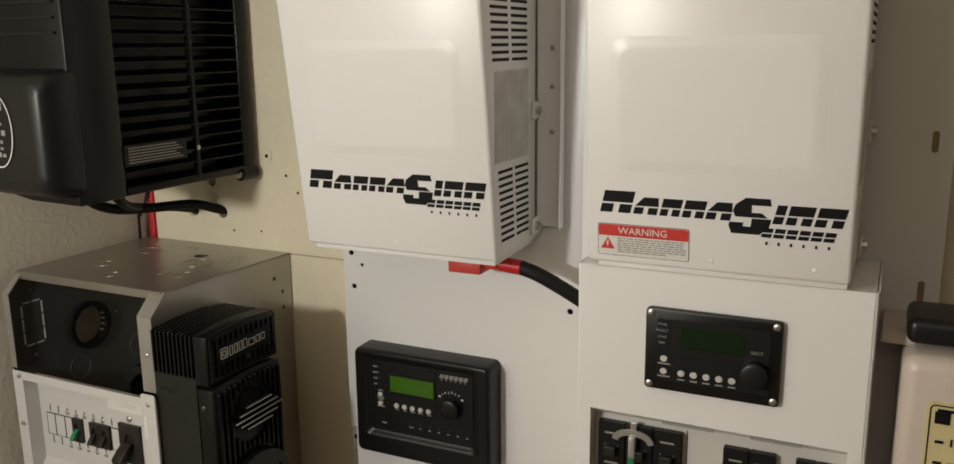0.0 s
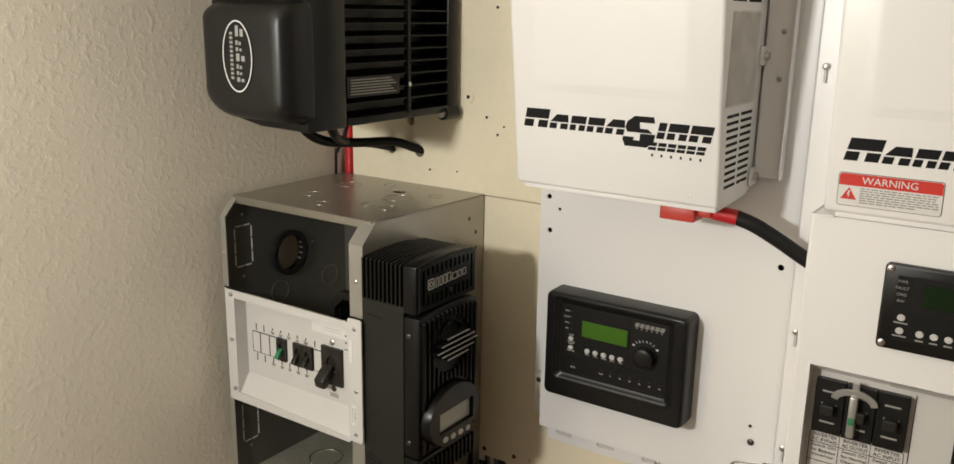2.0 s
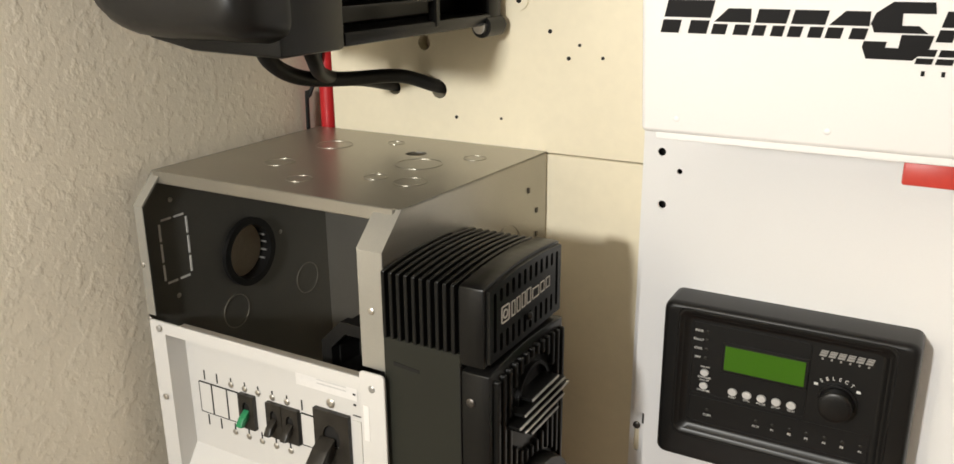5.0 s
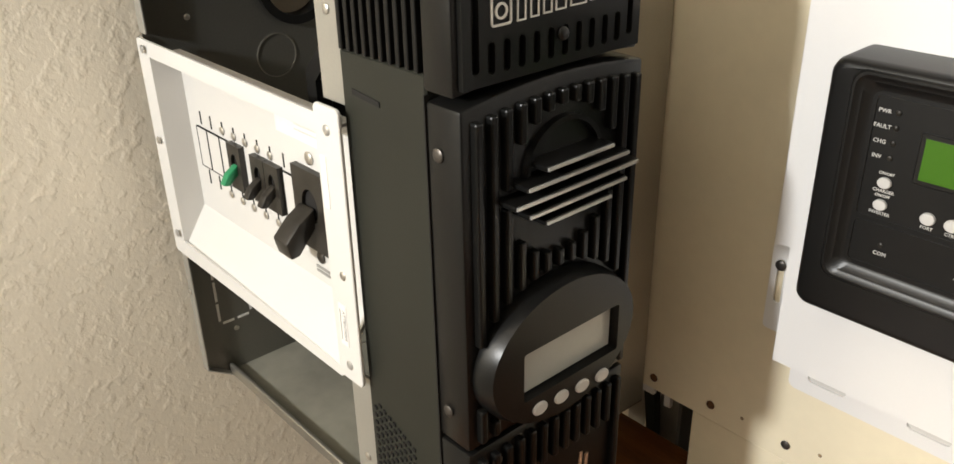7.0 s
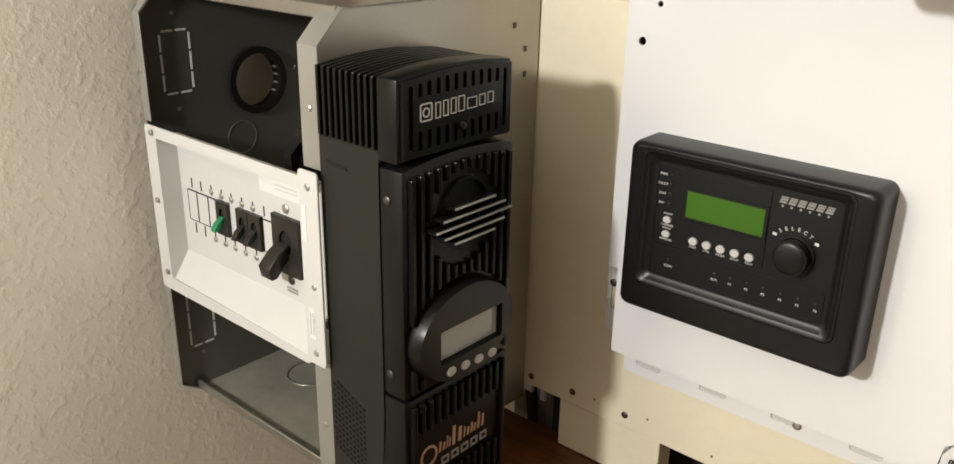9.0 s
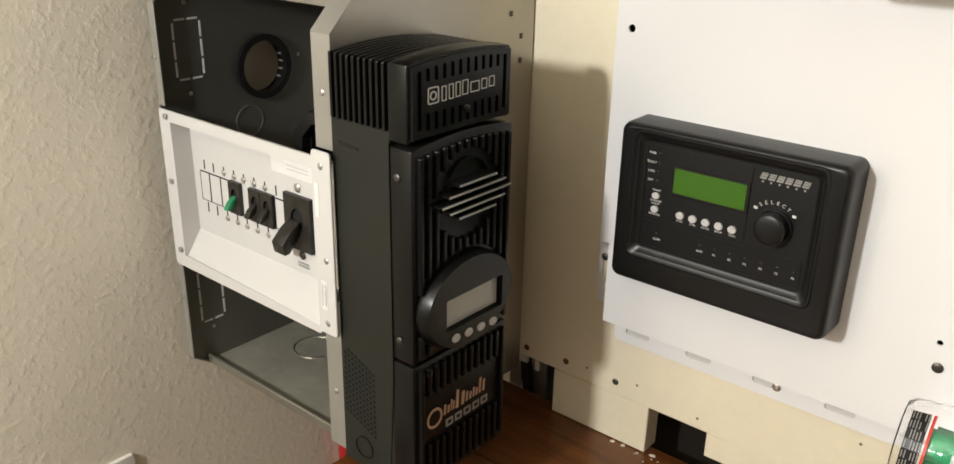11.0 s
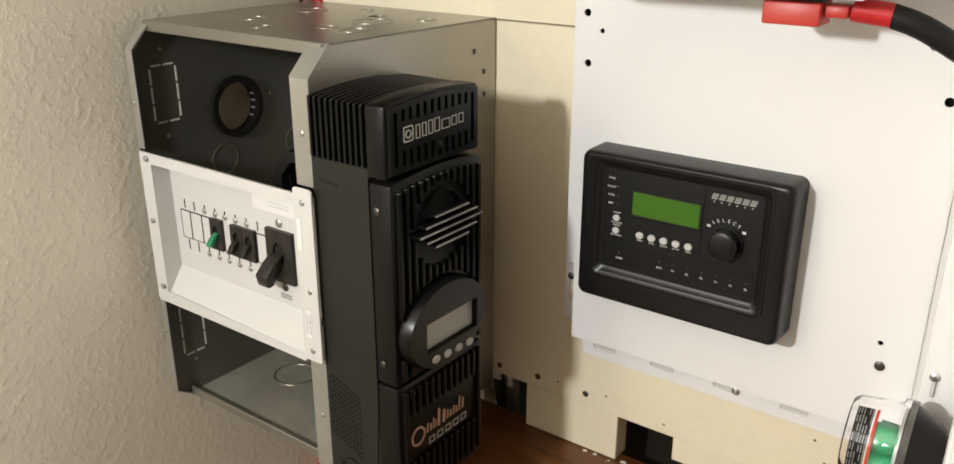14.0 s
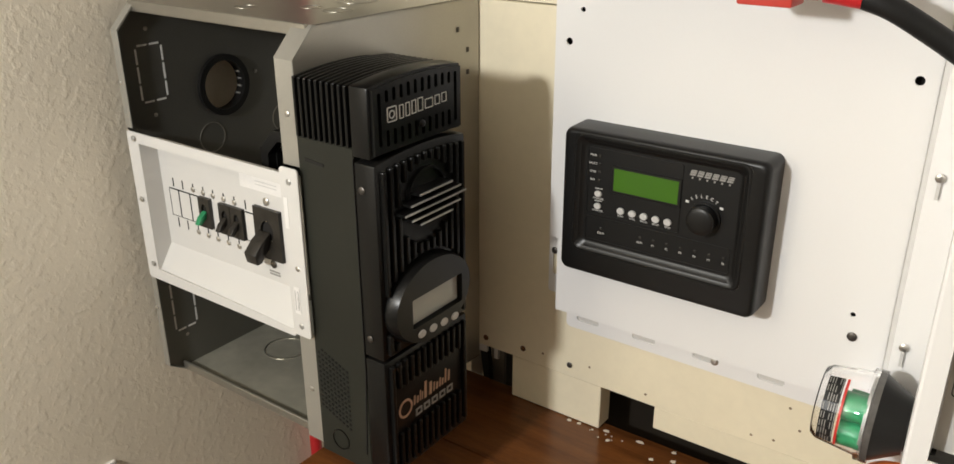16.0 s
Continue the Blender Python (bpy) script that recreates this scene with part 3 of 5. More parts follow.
def breaker(x0, x1, z0, z1, n, m_lever, label, big=False):
    """A panel-mount breaker with one toggle for each pole."""
    t = thing("circuit_breaker", ((x0 + x1) / 2, IY, (z0 + z1) / 2), label, "circuit breaker", "breakers in the white panel")
    w = (x1 - x0) / n
    for i in range(n):
        a = x0 + i * w
        pole = part("body", sheet_with_holes([(a + 0.0004, z0), (a + w - 0.0004, z0), (a + w - 0.0004, z1), (a + 0.0004, z1)], [ellipse(a + w / 2, (z0 + z1) / 2 + 0.003, w * 0.24, (z1 - z0) * 0.22, 16)], "y", IY - 0.005, IY), BREAKER, t)
        part("well", rod((a + w / 2, IY - 0.001, (z0 + z1) / 2 + 0.003), "y", w * 0.26, 0.002), HOLE, pole)
        zc = (z0 + z1) / 2
        if big:
            part("lever", prism([(IY - 0.004, zc + 0.003), (IY - 0.004, zc - 0.012), (IY - 0.019, zc - 0.029), (IY - 0.026, zc - 0.030), (IY - 0.029, zc - 0.017), (IY - 0.017, zc - 0.005)], "x", a + w * 0.16, a + w * 0.60, 0.0015), m_lever, t, "", True)
        else:
            part("lever", prism([(IY - 0.004, zc + 0.003), (IY - 0.004, zc - 0.005), (IY - 0.013, zc - 0.0125), (IY - 0.018, zc - 0.011), (IY - 0.013, zc - 0.003)], "x", a + w * 0.32, a + w * 0.68, 0.001), m_lever, t, "", True)
    return t


breaker(-1.113, -1.092, 1.042, 1.080, 1, GREEN, "small black circuit breaker with a green toggle")
breaker(-1.076, -1.034, 1.042, 1.080, 2, BREAKER, "two-pole black circuit breaker with black toggles")
breaker(-1.014, -0.971, 1.030, 1.091, 1, BREAKER, "large black main breaker with a broad black lever", True)
for x0, x1 in ((-1.171, -1.1535), (-1.1525, -1.132), (-1.131, -1.116), (-1.0325, -1.016)):
    part("blank_cover", box(x0, x1, IY - 0.0014, IY, 1.043, 1.078), WHITE_FLAT, inner)
    for xx in (x0, x1):
        part("blank_edge", box(xx - 0.0004, xx + 0.0004, IY - 0.0017, IY - 0.0002, 1.043, 1.078), INK, inner)
    for z in (1.043, 1.078):
        part("blank_edge", box(x0, x1, IY - 0.0017, IY - 0.0002, z - 0.0004, z + 0.0004), INK, inner)
for i, x in enumerate((-1.163, -1.145, -1.125, -1.106, -1.088, -1.069, -1.050, -1.031)):
    for z0, z1 in ((1.081, 1.092), (1.028, 1.040)):
        if x < -1.035 or z0 > 1.05:
            part("printed_line", box(x - 0.0007, x + 0.0007, IY - 0.0006, IY, z0, z1), INK, inner)
    if 2 <= i <= 6:
        for z in (1.085, 1.030):
            screw(x, IY - 0.001, z, 0.0034, pl)
part("blank_cover", box(-0.969, -0.9585, IY - 0.0014, IY, 1.045, 1.088), WHITE_FLAT, inner)
part("blank_gap", box(-0.9575, -0.954, IY - 0.0012, IY - 0.0002, 1.044, 1.089), INK, inner)
screw(-0.994, IY - 0.001, 1.0985, 0.005, pl)
screw(-0.992, IY - 0.001, 1.0225, 0.005, pl, DARK_SCREW)
part("sticker", box(-1.036, -0.962, IY - 0.0004, IY - 0.0001, 1.1085, 1.1285), LABEL, inner, "pale sticker with unreadable lines")
for z in (1.1200, 1.1160):
    part("text_bar", box(-1.010, -0.975, IY - 0.0006, IY - 0.0003, z - 0.0006, z + 0.0006), BUTTON, inner)
for z in (1.013, 1.0095):
    part("text_bar", box(-1.000, -0.983, IY - 0.0008, IY - 0.0001, z - 0.0010, z + 0.0010), GREY_PRINT, inner)
part("sticker", box(-0.932, -0.9235, PY - 0.0026, PY - 0.0021, 0.990, 1.022), LABEL, pl, "narrow upright sticker")
part("attention_text", words("ATTENTION", (-0.926, PY - 0.0027, 1.006), 0.0042, turn=-90), GREY_PRINT, pl)
part("text_bar", box(-0.9305, -0.9298, PY - 0.0029, PY - 0.0025, 0.994, 1.018), GREY_PRINT, pl)
part("sticker", box(-0.935, -0.929, PY - 0.0026, PY - 0.0021, 1.09, 1.125), LABEL, pl)
for z in (1.115, 1.104, 1.093):
    part("corner_tick", box(-0.968, -0.958, IY - 0.0006, IY, z - 0.0005, z + 0.0005) if z < 1.1 else box(-0.967, -0.964, IY - 0.0006, IY, z - 0.001, z + 0.001), INK, inner)

# ---------------------------------------------------------------- black charge controller on the enclosure's side
FX0, FY0, FY1 = -0.9165, 0.885, 1.027
fm = thing("charge_controller", (-0.86, 0.955, 0.83), "black finned solar charge controller on the enclosure's side", "charge controller")


def arch(y, z_end, rise):
    u = (y - (FY0 + FY1) / 2) / ((FY1 - FY0) / 2)
    return z_end + rise * (1 - u * u)


def arched(z_lo, z_end, rise, x0, x1, y0=FY0, y1=FY1, bevel=0.0, low=0.0):
    """A block with a bowed top, seen along x."""
    n = 12
    ys = [y0 + (y1 - y0) * i / n for i in range(n + 1)]
    return prism([(y, arch(y, z_end, rise)) for y in ys] + [(y, z_lo + low * (1 - ((y - (FY0 + FY1) / 2) / ((FY1 - FY0) / 2)) ** 2)) for y in ys[::-1]], "x", x0, x1, bevel)


part("rear_housing", prism([(FX0, 0.812), (-0.839, 0.812), (-0.839, 1.192), (FX0, 1.192)], "y", FY0 + 0.001, FY1, 0.0012, 1), BLACK_COAT, fm, "satin black sheet housing")
part("slot", prism([(-0.906, 1.1675), (-0.880, 1.1655), (-0.880, 1.1685), (-0.906, 1.1710)], "y", FY0 + 0.0004, FY0 + 0.003), HOLE, fm)
# finned cooling head
part("head_core", arched(1.190, 1.246, 0.004, FX0, -0.838, FY0 + 0.006, FY1 - 0.004), BLACK_CAST, fm)
for i in range(10):
    x = FX0 + 0.001 + i * 0.0076
    part("cooling_fin", arched(1.192, 1.2525, 0.005, x, x + 0.0036, bevel=0.0008), BLACK_CAST, fm)
part("head_front", arched(1.184, 1.2535, 0.0055, -0.840, -0.8165, bevel=0.0022, low=0.004), BLACK_CAST, fm, "", True)
XF = -0.8165
slots = []
for i in range(12):
    y = FY0 + 0.0125 + i * 0.0106
    zt = arch(y, 1.2455, 0.0055)
    if i in (0, 11):
        slots.append(round_rect(y - 0.0024, y + 0.0024, 1.195, zt, 0.002, 2))
    else:
        slots.append(round_rect(y - 0.0024, y + 0.0024, 1.2365, zt, 0.002, 2))
        slots.append(round_rect(y - 0.0024, y + 0.0024, 1.193, 1.2095, 0.002, 2))
n = 12
ys = [FY0 + 0.004 + (FY1 - FY0 - 0.008) * i / n for i in range(n + 1)]
part("slotted_face", sheet_with_holes([(y, arch(y, 1.2505, 0.0055)) for y in ys] + [(y, 1.188) for y in ys[::-1]], slots, "x", XF - 0.0005, XF + 0.0035), BLACK_CAST, fm, "face with two rows of upright slots")
XF = XF + 0.0035
# brand mark on the head: a rounded square and plain strokes
mark = sheet_with_holes(round_rect(0.9075, 0.9215, 1.2165, 1.2315, 0.002), [round_rect(0.9086, 0.9204, 1.2176, 1.2304, 0.001)], "x", XF, XF + 0.0008)
part("mark_frame", mark, PRINT, fm, "pale square of the trade mark")
part("mark_ring", ring((XF + 0.0004, 0.9145, 1.2238), "x", 0.0042, 0.0030, 0.0008, 16), PRINT, fm)
for y, w, hgt in ((0.9252, 0.0062, 0.0135), (0.9345, 0.0062, 0.0135), (0.9437, 0.0066, 0.0135), (0.9528, 0.0080, 0.0135), (0.9640, 0.0125, 0.0098), (0.9795, 0.0080, 0.0098), (0.9905, 0.0080, 0.0098)):
    z = 1.2168 + (y - 0.9252) * 0.04
    stroke = sheet_with_holes([(y, z), (y + w, z), (y + w, z + hgt), (y, z + hgt)], [[(y + 0.0008, z + 0.0008), (y + w - 0.0008, z + 0.0008), (y + w - 0.0008, z + hgt - 0.0008), (y + 0.0008, z + hgt - 0.0008)]], "x", XF, XF + 0.0008)
    part("mark_stroke", stroke, PRINT, fm, "pale outlined block of the trade mark")
part("head_screw", dome((XF + 0.001, 0.9585, 1.205), "x", 0.0040, 0.6), BLACK, fm, "", True)
# lower ribbed cover
XC = -0.8115
cover = part("front_cover", arched(0.966, 1.1790, 0.006, -0.8385, XC, bevel=0.002), BLACK_CAST, fm, "", True)
cover2 = part("lower_cover", arched(0.815, 0.963, 0.0, -0.8385, XC, bevel=0.002), BLACK_CAST, fm, "", True)
GC, GR = (0.9585, 1.124), 0.044
OC, ORY, ORZ = (0.9535, 1.0165), 0.0645, 0.0485


def rib(y, z0, z1, to):
    if z1 - z0 > 0.006:
        part("rib", box(XC - 0.001, XC + 0.005, y - 0.0025, y + 0.0025, z0, z1, 0.0013, 2), BLACK_CAST, to)


for i in range(13):
    y = FY0 + 0.009 + i * 0.0104
    zt = arch(y, 1.171, 0.006)
    u = (y - GC[0]) / GR
    cut = GR * math.sqrt(1 - u * u) if abs(u) < 1 else 0
    v = (y - OC[0]) / ORY
    oval = ORZ * math.sqrt(1 - v * v) if abs(v) < 1 else 0
    low = OC[1] + oval + 0.004 if oval else 0.972
    if cut:
        rib(y, GC[1] + cut, zt, cover)
        rib(y, low, GC[1] - cut, cover)
    else:
        rib(y, low, zt, cover)
    if oval:
        rib(y, 0.971, OC[1] - oval - 0.003, cover)
    rib(y, 0.925 if 0.9 < y < 1.015 else 0.825, 0.957, cover2)
    if 0.9 < y < 1.015:
        rib(y, 0.822, 0.868, cover2)
part("grille_ring", ring((XC + 0.002, GC[0], GC[1] + 0.006), "x", 0.0315, 0.0285, 0.005, 32), BLACK_CAST, cover, "", True)
for z, a, b_ in ((1.140, 0.931, 0.986), (1.132, 0.917, 1.000), (1.124, 0.908, 1.009), (1.116, 0.918, 0.999), (1.1085, 0.931, 0.986)):
    bar = part("grille_bar", box(XC - 0.001, XC + 0.0155, a, b_, z - 0.0014, z + 0.0014, 0.0005, 1), BLACK_CAST, cover)
    part("bar_edge", box(XC + 0.0152, XC + 0.0165, a + 0.001, b_ - 0.001, z - 0.0008, z + 0.0010), SILVER, bar, "bright bar edge")
# oval display bezel
SX = XC + 0.0145


def frustum(lo, hi, axis, a, b_, hole=None, inner=None):
    """A raised oval with sloping sides and a stepped window."""
    b = bmesh.new()
    put = AX[axis]
    rows = [[b.verts.new(put(u, v, w)) for u, v in poly] for poly, w in ((lo, a), (lo, a + (b_ - a) * 0.45), (hi, b_))]
    n = len(lo)
    for p, q in zip(rows, rows[1:]):
        for i in range(n):
            b.faces.new((p[i], p[(i + 1) % n], q[(i + 1) % n], q[i]))
    if hole:
        win = [b.verts.new(put(u, v, b_)) for u, v in hole]
        deep = [b.verts.new(put(u, v, inner)) for u, v in hole]
        edges = [b.edges.get((rows[-1][i], rows[-1][(i + 1) % n])) for i in range(n)] + [b.edges.new((win[i], win[(i + 1) % len(win)])) for i in range(len(win))]
        bmesh.ops.triangle_fill(b, use_beauty=True, edges=edges)
        for i in range(len(win)):
            j = (i + 1) % len(win)
            b.faces.new((win[i], win[j], deep[j], deep[i]))
        b.faces.new(deep)
    else:
        b.faces.new(rows[-1])
    b.faces.new(rows[0][::-1])
    return b


bez = part("display_bezel", frustum(ellipse(OC[0], OC[1], ORY, ORZ, 48), ellipse(OC[0], OC[1], 0.0620, 0.0460, 48), "x", XC, SX, round_rect(0.9165, 1.001, 0.9945, 1.0285, 0.002, 3), XC + 0.0055), BLACK_CAST, cover, "oval black display bezel", True)
part("display", box(XC + 0.0057, XC + 0.0080, 0.9175, 1.000, 0.9955, 1.0275), LCD_GREY, bez, "blank grey display")
for i in range(4):
    part("button", prism(ellipse(0.9295 + i * 0.0190, 0.9845 - 0.0012 * i, 0.0062, 0.0045, 16), "x", SX - 0.002, SX + 0.0018, 0.0008, 1), BUTTON, bez, "", True)
# brand mark below: a curl and plain bars
part("mark_ring", ring((XC + 0.0004, 0.915, 0.893), "x", 0.0115, 0.0088, 0.0009, 24), COPPER_PRINT, cover2, "copper curl of the trade mark")
for y, w, z, hgt in ((0.9285, 0.008, 0.890, 0.011), (0.939, 0.005, 0.890, 0.013), (0.947, 0.013, 0.889, 0.021), (0.963, 0.008, 0.890, 0.011), (0.974, 0.007, 0.890, 0.011), (0.984, 0.009, 0.890, 0.018)):
    stroke = prism([(y, z), (y + w * 0.3, z), (y + w * 0.3 + 0.001, z + hgt), (y + 0.001, z + hgt)], "x", XC, XC + 0.0009)
    prism([(y + w * 0.65, z), (y + w, z), (y + w + 0.001, z + hgt * 0.75), (y + w * 0.65 + 0.001, z + hgt * 0.75)], "x", XC, XC + 0.0009, bm=stroke)
    part("mark_stroke", stroke, COPPER_PRINT, cover2, "copper stroke of the trade mark")
for i in range(5):
    y = 0.932 + i * 0.0140
    under = sheet_with_holes([(y, 0.8735), (y + 0.0105, 0.8735), (y + 0.0105, 0.8825), (y, 0.8825)], [[(y + 0.0022, 0.8755), (y + 0.0083, 0.8755), (y + 0.0083, 0.8805), (y + 0.0022, 0.8805)]], "x", XC, XC + 0.0009)
    part("mark_block", under, GREY_PRINT, cover2, "grey block of the trade mark")
for z in (1.152, 0.988):
    screw(-0.829, FY0 - 0.0006, z, 0.0042, fm, DARK_SCREW)
part("side_strip", box(-0.8395, -0.8385, FY0 - 0.0006, FY0 + 0.002, 0.944, 1.182), HOLE, fm)
part("side_strip", prism([(-0.846, 0.835), (-0.8445, 0.835), (-0.8385, 0.944), (-0.840, 0.944)], "y", FY0 - 0.0002, FY0 + 0.001), HOLE, fm)
dots = bmesh.new()
for i in range(9):
    for k in range(13):
        x = -0.911 + i * 0.0052
        z = 0.950 - k * 0.0062 - i * 0.0022
        if z > 0.855 and z < 0.950 - i * 0.001:
            prism([(x, z), (x + 0.0026, z - 0.0008), (x + 0.0026, z + 0.0012), (x, z + 0.002)], "y", FY0 - 0.0001, FY0 + 0.0011, bm=dots)
tagged(part("vent_pattern", dots, HOLE, fm, "rows of small vent slots"), kind="stuff")
for x, z, r in ((-0.885, 0.838, 0.013),):
    part("knockout", ring((x, FY0 + 0.0006, z), "y", r, r - 0.0011, 0.0012, 28), BLACK_CAST, fm)
screw(XC + 0.003, 0.905, 0.950, 0.0042, cover2, DARK_SCREW, "x")

# ---------------------------------------------------------------- large black inverter on the upper board
ob_ = thing("black_inverter", (-1.07, 1.1, 1.43), "large black finned power inverter hung on the board", "inverter")
HX0, HX1, HZ0, HZ1 = -1.138, -0.954, 1.432, 1.86
part("heat_sink_core", box(HX0 + 0.008, HX1 - 0.040, 0.90, 1.170, HZ0 + 0.012, HZ1, 0.003), BLACK_CAST, ob_)
part("rear_frame", box(HX0, HX1, 1.145, 1.172, HZ0, HZ1, 0.004), BLACK_CAST, ob_, "", True)
part("bottom_rail", box(HX0, HX1, 0.905, 1.15, HZ0, HZ0 + 0.012, 0.003), BLACK_CAST, ob_, "", True)
n_fin = 22
for i in range(n_fin):
    z = HZ0 + 0.030 + i * 0.0185
    part("cooling_fin", prism([(HX1 - 0.042, z + 0.006), (HX1 - 0.001, z), (HX1 - 0.001, z + 0.0020), (HX1 - 0.042, z + 0.009)], "y", 0.90, 1.148), BLACK_CAST, ob_)
part("cross_bar", box(HX1 - 0.008, HX1 + 0.0012, 1.040, 1.0475, HZ0 + 0.006, HZ1, 0.001, 1), BLACK_CAST, ob_)
part("rating_label", box(HX1 - 0.003, HX1 + 0.0005, 0.905, 1.020, HZ0 + 0.040, HZ0 + 0.068), BLACK_FLAT, ob_, "black rating label with pale lines")
for k in range(6):
    part("text_bar", box(HX1 + 0.0004, HX1 + 0.0009, 0.912, 1.012 - 0.006 * (k % 3), HZ0 + 0.0435 + k * 0.0040, HZ0 + 0.0453 + k * 0.0040), GREY_PRINT, ob_)
screw(HX1 + 0.0015, 1.044, HZ0 + 0.052, 0.0038, ob_, ZINC, "x")
part("mount_lug", rod((HX1 - 0.006, 1.155, HZ0 - 0.001), "y", 0.0115, 0.034, seg=20), BLACK_CAST, ob_, "", True)
part("mount_bolt", rod((HX1 - 0.006, 1.136, HZ0 - 0.001), "y", 0.0072, 0.006, seg=14), ZINC, ob_, "zinc hex bolt", True)
part("front_housing", prism([(HX0, 1.478), (HX0 + 0.012, 1.458), (HX0 + 0.045, 1.440), (HX0 + 0.09, HZ0), (HX1, HZ0 - 0.002), (HX1, HZ1), (HX0, HZ1)], "y", 0.828, 0.905, 0.004), BLACK_CAST, ob_, "smooth satin black front housing", True)
CAP = (-1.122, -0.947, 1.441, 1.606)


def cap_row(d):
    """The cap's outline, drawn in by d: the lower outer corner is cut back the most."""
    x0, x1, z0, z1 = CAP[0] + d, CAP[1] - d, CAP[2] + d, CAP[3] - d
    pts = []
    for cx, cz, rx, rz, a0 in ((x1 - 0.018, z1 - 0.018, 0.018, 0.018, 0), (x0 + 0.05, z1 - 0.014, 0.05, 0.014, 90), (x0 + 0.055, z0 + 0.030, 0.055, 0.030, 180), (x1 - 0.020, z0 + 0.016, 0.020, 0.016, 270)):
        for i in range(7):
            a = radians(a0 + 15 * i)
            pts.append((cx + rx * math.cos(a), cz + rz * math.sin(a)))
    return pts


part("front_cap", loft([(cap_row(0.001), 0.835), (cap_row(0), 0.829), (cap_row(0.004), 0.806), (cap_row(0.007), 0.798), (cap_row(0.012), 0.790), (cap_row(0.018), 0.7862), (cap_row(0.027), 0.7845)], "y"), BLACK, ob_, "bulging rounded satin black cover", True)
for z in (1.648, 1.667, 1.686):
    part("groove", box(-1.16, -0.966, 0.8245, 0.828, z, z + 0.0035), HOLE, ob_)
badge = part("badge", prism(ellipse(-1.036, 1.530, 0.0285, 0.047, 40), "y", 0.7835, 0.786), BLACK_FLAT, ob_, "oval black badge with a pale rim")
ov = sheet_with_holes(ellipse(-1.036, 1.530, 0.0285, 0.047, 40), [ellipse(-1.036, 1.530, 0.0268, 0.0452, 40)], "y", 0.7828, 0.7838)
part("badge_rim", ov, PRINT, badge)
bars = bmesh.new()
for k, (z, hgt, w) in enumerate(((1.556, 0.014, 0.012), (1.545, 0.006, 0.008), (1.537, 0.005, 0.009), (1.524, 0.010, 0.013), (1.514, 0.006, 0.008), (1.506, 0.005, 0.008), (1.497, 0.006, 0.011))):
    box(-1.038, -1.038 + w * 0.5, 0.7828, 0.7838, z, z + hgt, bm=bars)
    box(-1.038 + w * 0.75, -1.038 + w * 1.25, 0.7828, 0.7838, z, z + hgt * 0.7, bm=bars)
for k in range(11):
    box(-1.0495, -1.044, 0.7828, 0.7838, 1.500 + k * 0.0058, 1.5035 + k * 0.0058, bm=bars)
part("brand_mark", bars, GREY_PRINT, badge, "pale brand mark of plain bars")
# its two cables into the board
for pts, r in (([(-1.055, 0.910, 1.440), (-1.075, 0.945, 1.410), (-1.088, 1.00, 1.388), (-1.088, 1.07, 1.378), (-1.066, 1.14, 1.374), (-1.044, 1.178, 1.360), (-1.040, 1.210, 1.354)], 0.0078),
               ([(-1.020, 0.930, 1.440), (-1.040, 0.965, 1.412), (-1.070, 1.01, 1.392), (-1.098, 1.07, 1.378), (-1.106, 1.13, 1.368), (-1.104, 1.178, 1.357), (-1.103, 1.210, 1.352)], 0.0072)):
    solid("power_cable", tube(pts, r, 14), RUBBER, "thick black cable from the black inverter into the board", "cable", "inverter cables", smooth=True)

# ---------------------------------------------------------------- white mounting plate and inverters

PX0, PX1, PFY = -0.783, -0.389, 1.162
mp = thing("mounting_plate", (PX0, 1.18, 0.905), "white steel mounting plate with holes and slotted edges", "mounting plate")
holes = [(-0.768, 1.314, 0.0042), (-0.749, 1.296, 0.0028), (-0.765, 1.260, 0.0042), (-0.398 - 0.008, 1.263, 0.0045), (-0.426, 1.309, 0.0036), (-0.425, 1.022, 0.0028)]
part("plate", sheet_with_holes([(PX0 + 0.012, 0.922), (PX1, 0.922), (PX1, 1.80), (PX0, 1.80), (PX0, 1.02), (PX0 + 0.012, 1.02)], [hole_poly(*h_) for h_ in holes], "y", PFY, PFY + 0.0025), WHITE, mp)
part("hole_backing", box(PX0 + 0.006, PX1 - 0.002, PFY + 0.012, PFY + 0.013, 1.0, 1.34), HOLE, mp)
part("left_flange", sheet_with_holes(round_rect(PX0 - 0.010, PX0 + 0.016, 0.935, 1.80, 0.004), [round_rect(PX0 - 0.0055, PX0 - 0.0005, 1.141, 1.176, 0.0024, 4), round_rect(PX0 - 0.0045, PX0 + 0.0015, 0.960, 0.998, 0.0028, 4)], "y", 1.1800, 1.1818), WHITE, mp)
screw(PX0 - 0.0015, 1.1785, 0.9935, 0.0045, mp, DARK_SCREW)
part("bottom_flange", sheet_with_holes(round_rect(PX0 + 0.020, PX1, 0.894, 0.930, 0.006), [round_rect(x, x + 0.031, 0.9055, 0.9135, 0.0035, 4) for x in (-0.748, -0.671, -0.592, -0.515, -0.438)], "y", 1.1782, 1.1818), WHITE, mp)
part("slot_backing", box(PX0 + 0.030, PX1 - 0.002, 1.1805, 1.1812, 0.900, 0.919), WHITE_FLAT, mp)
part("bottom_return", box(PX0 + 0.012, PX1, PFY + 0.001, 1.1805, 0.922, 0.924), WHITE, mp)
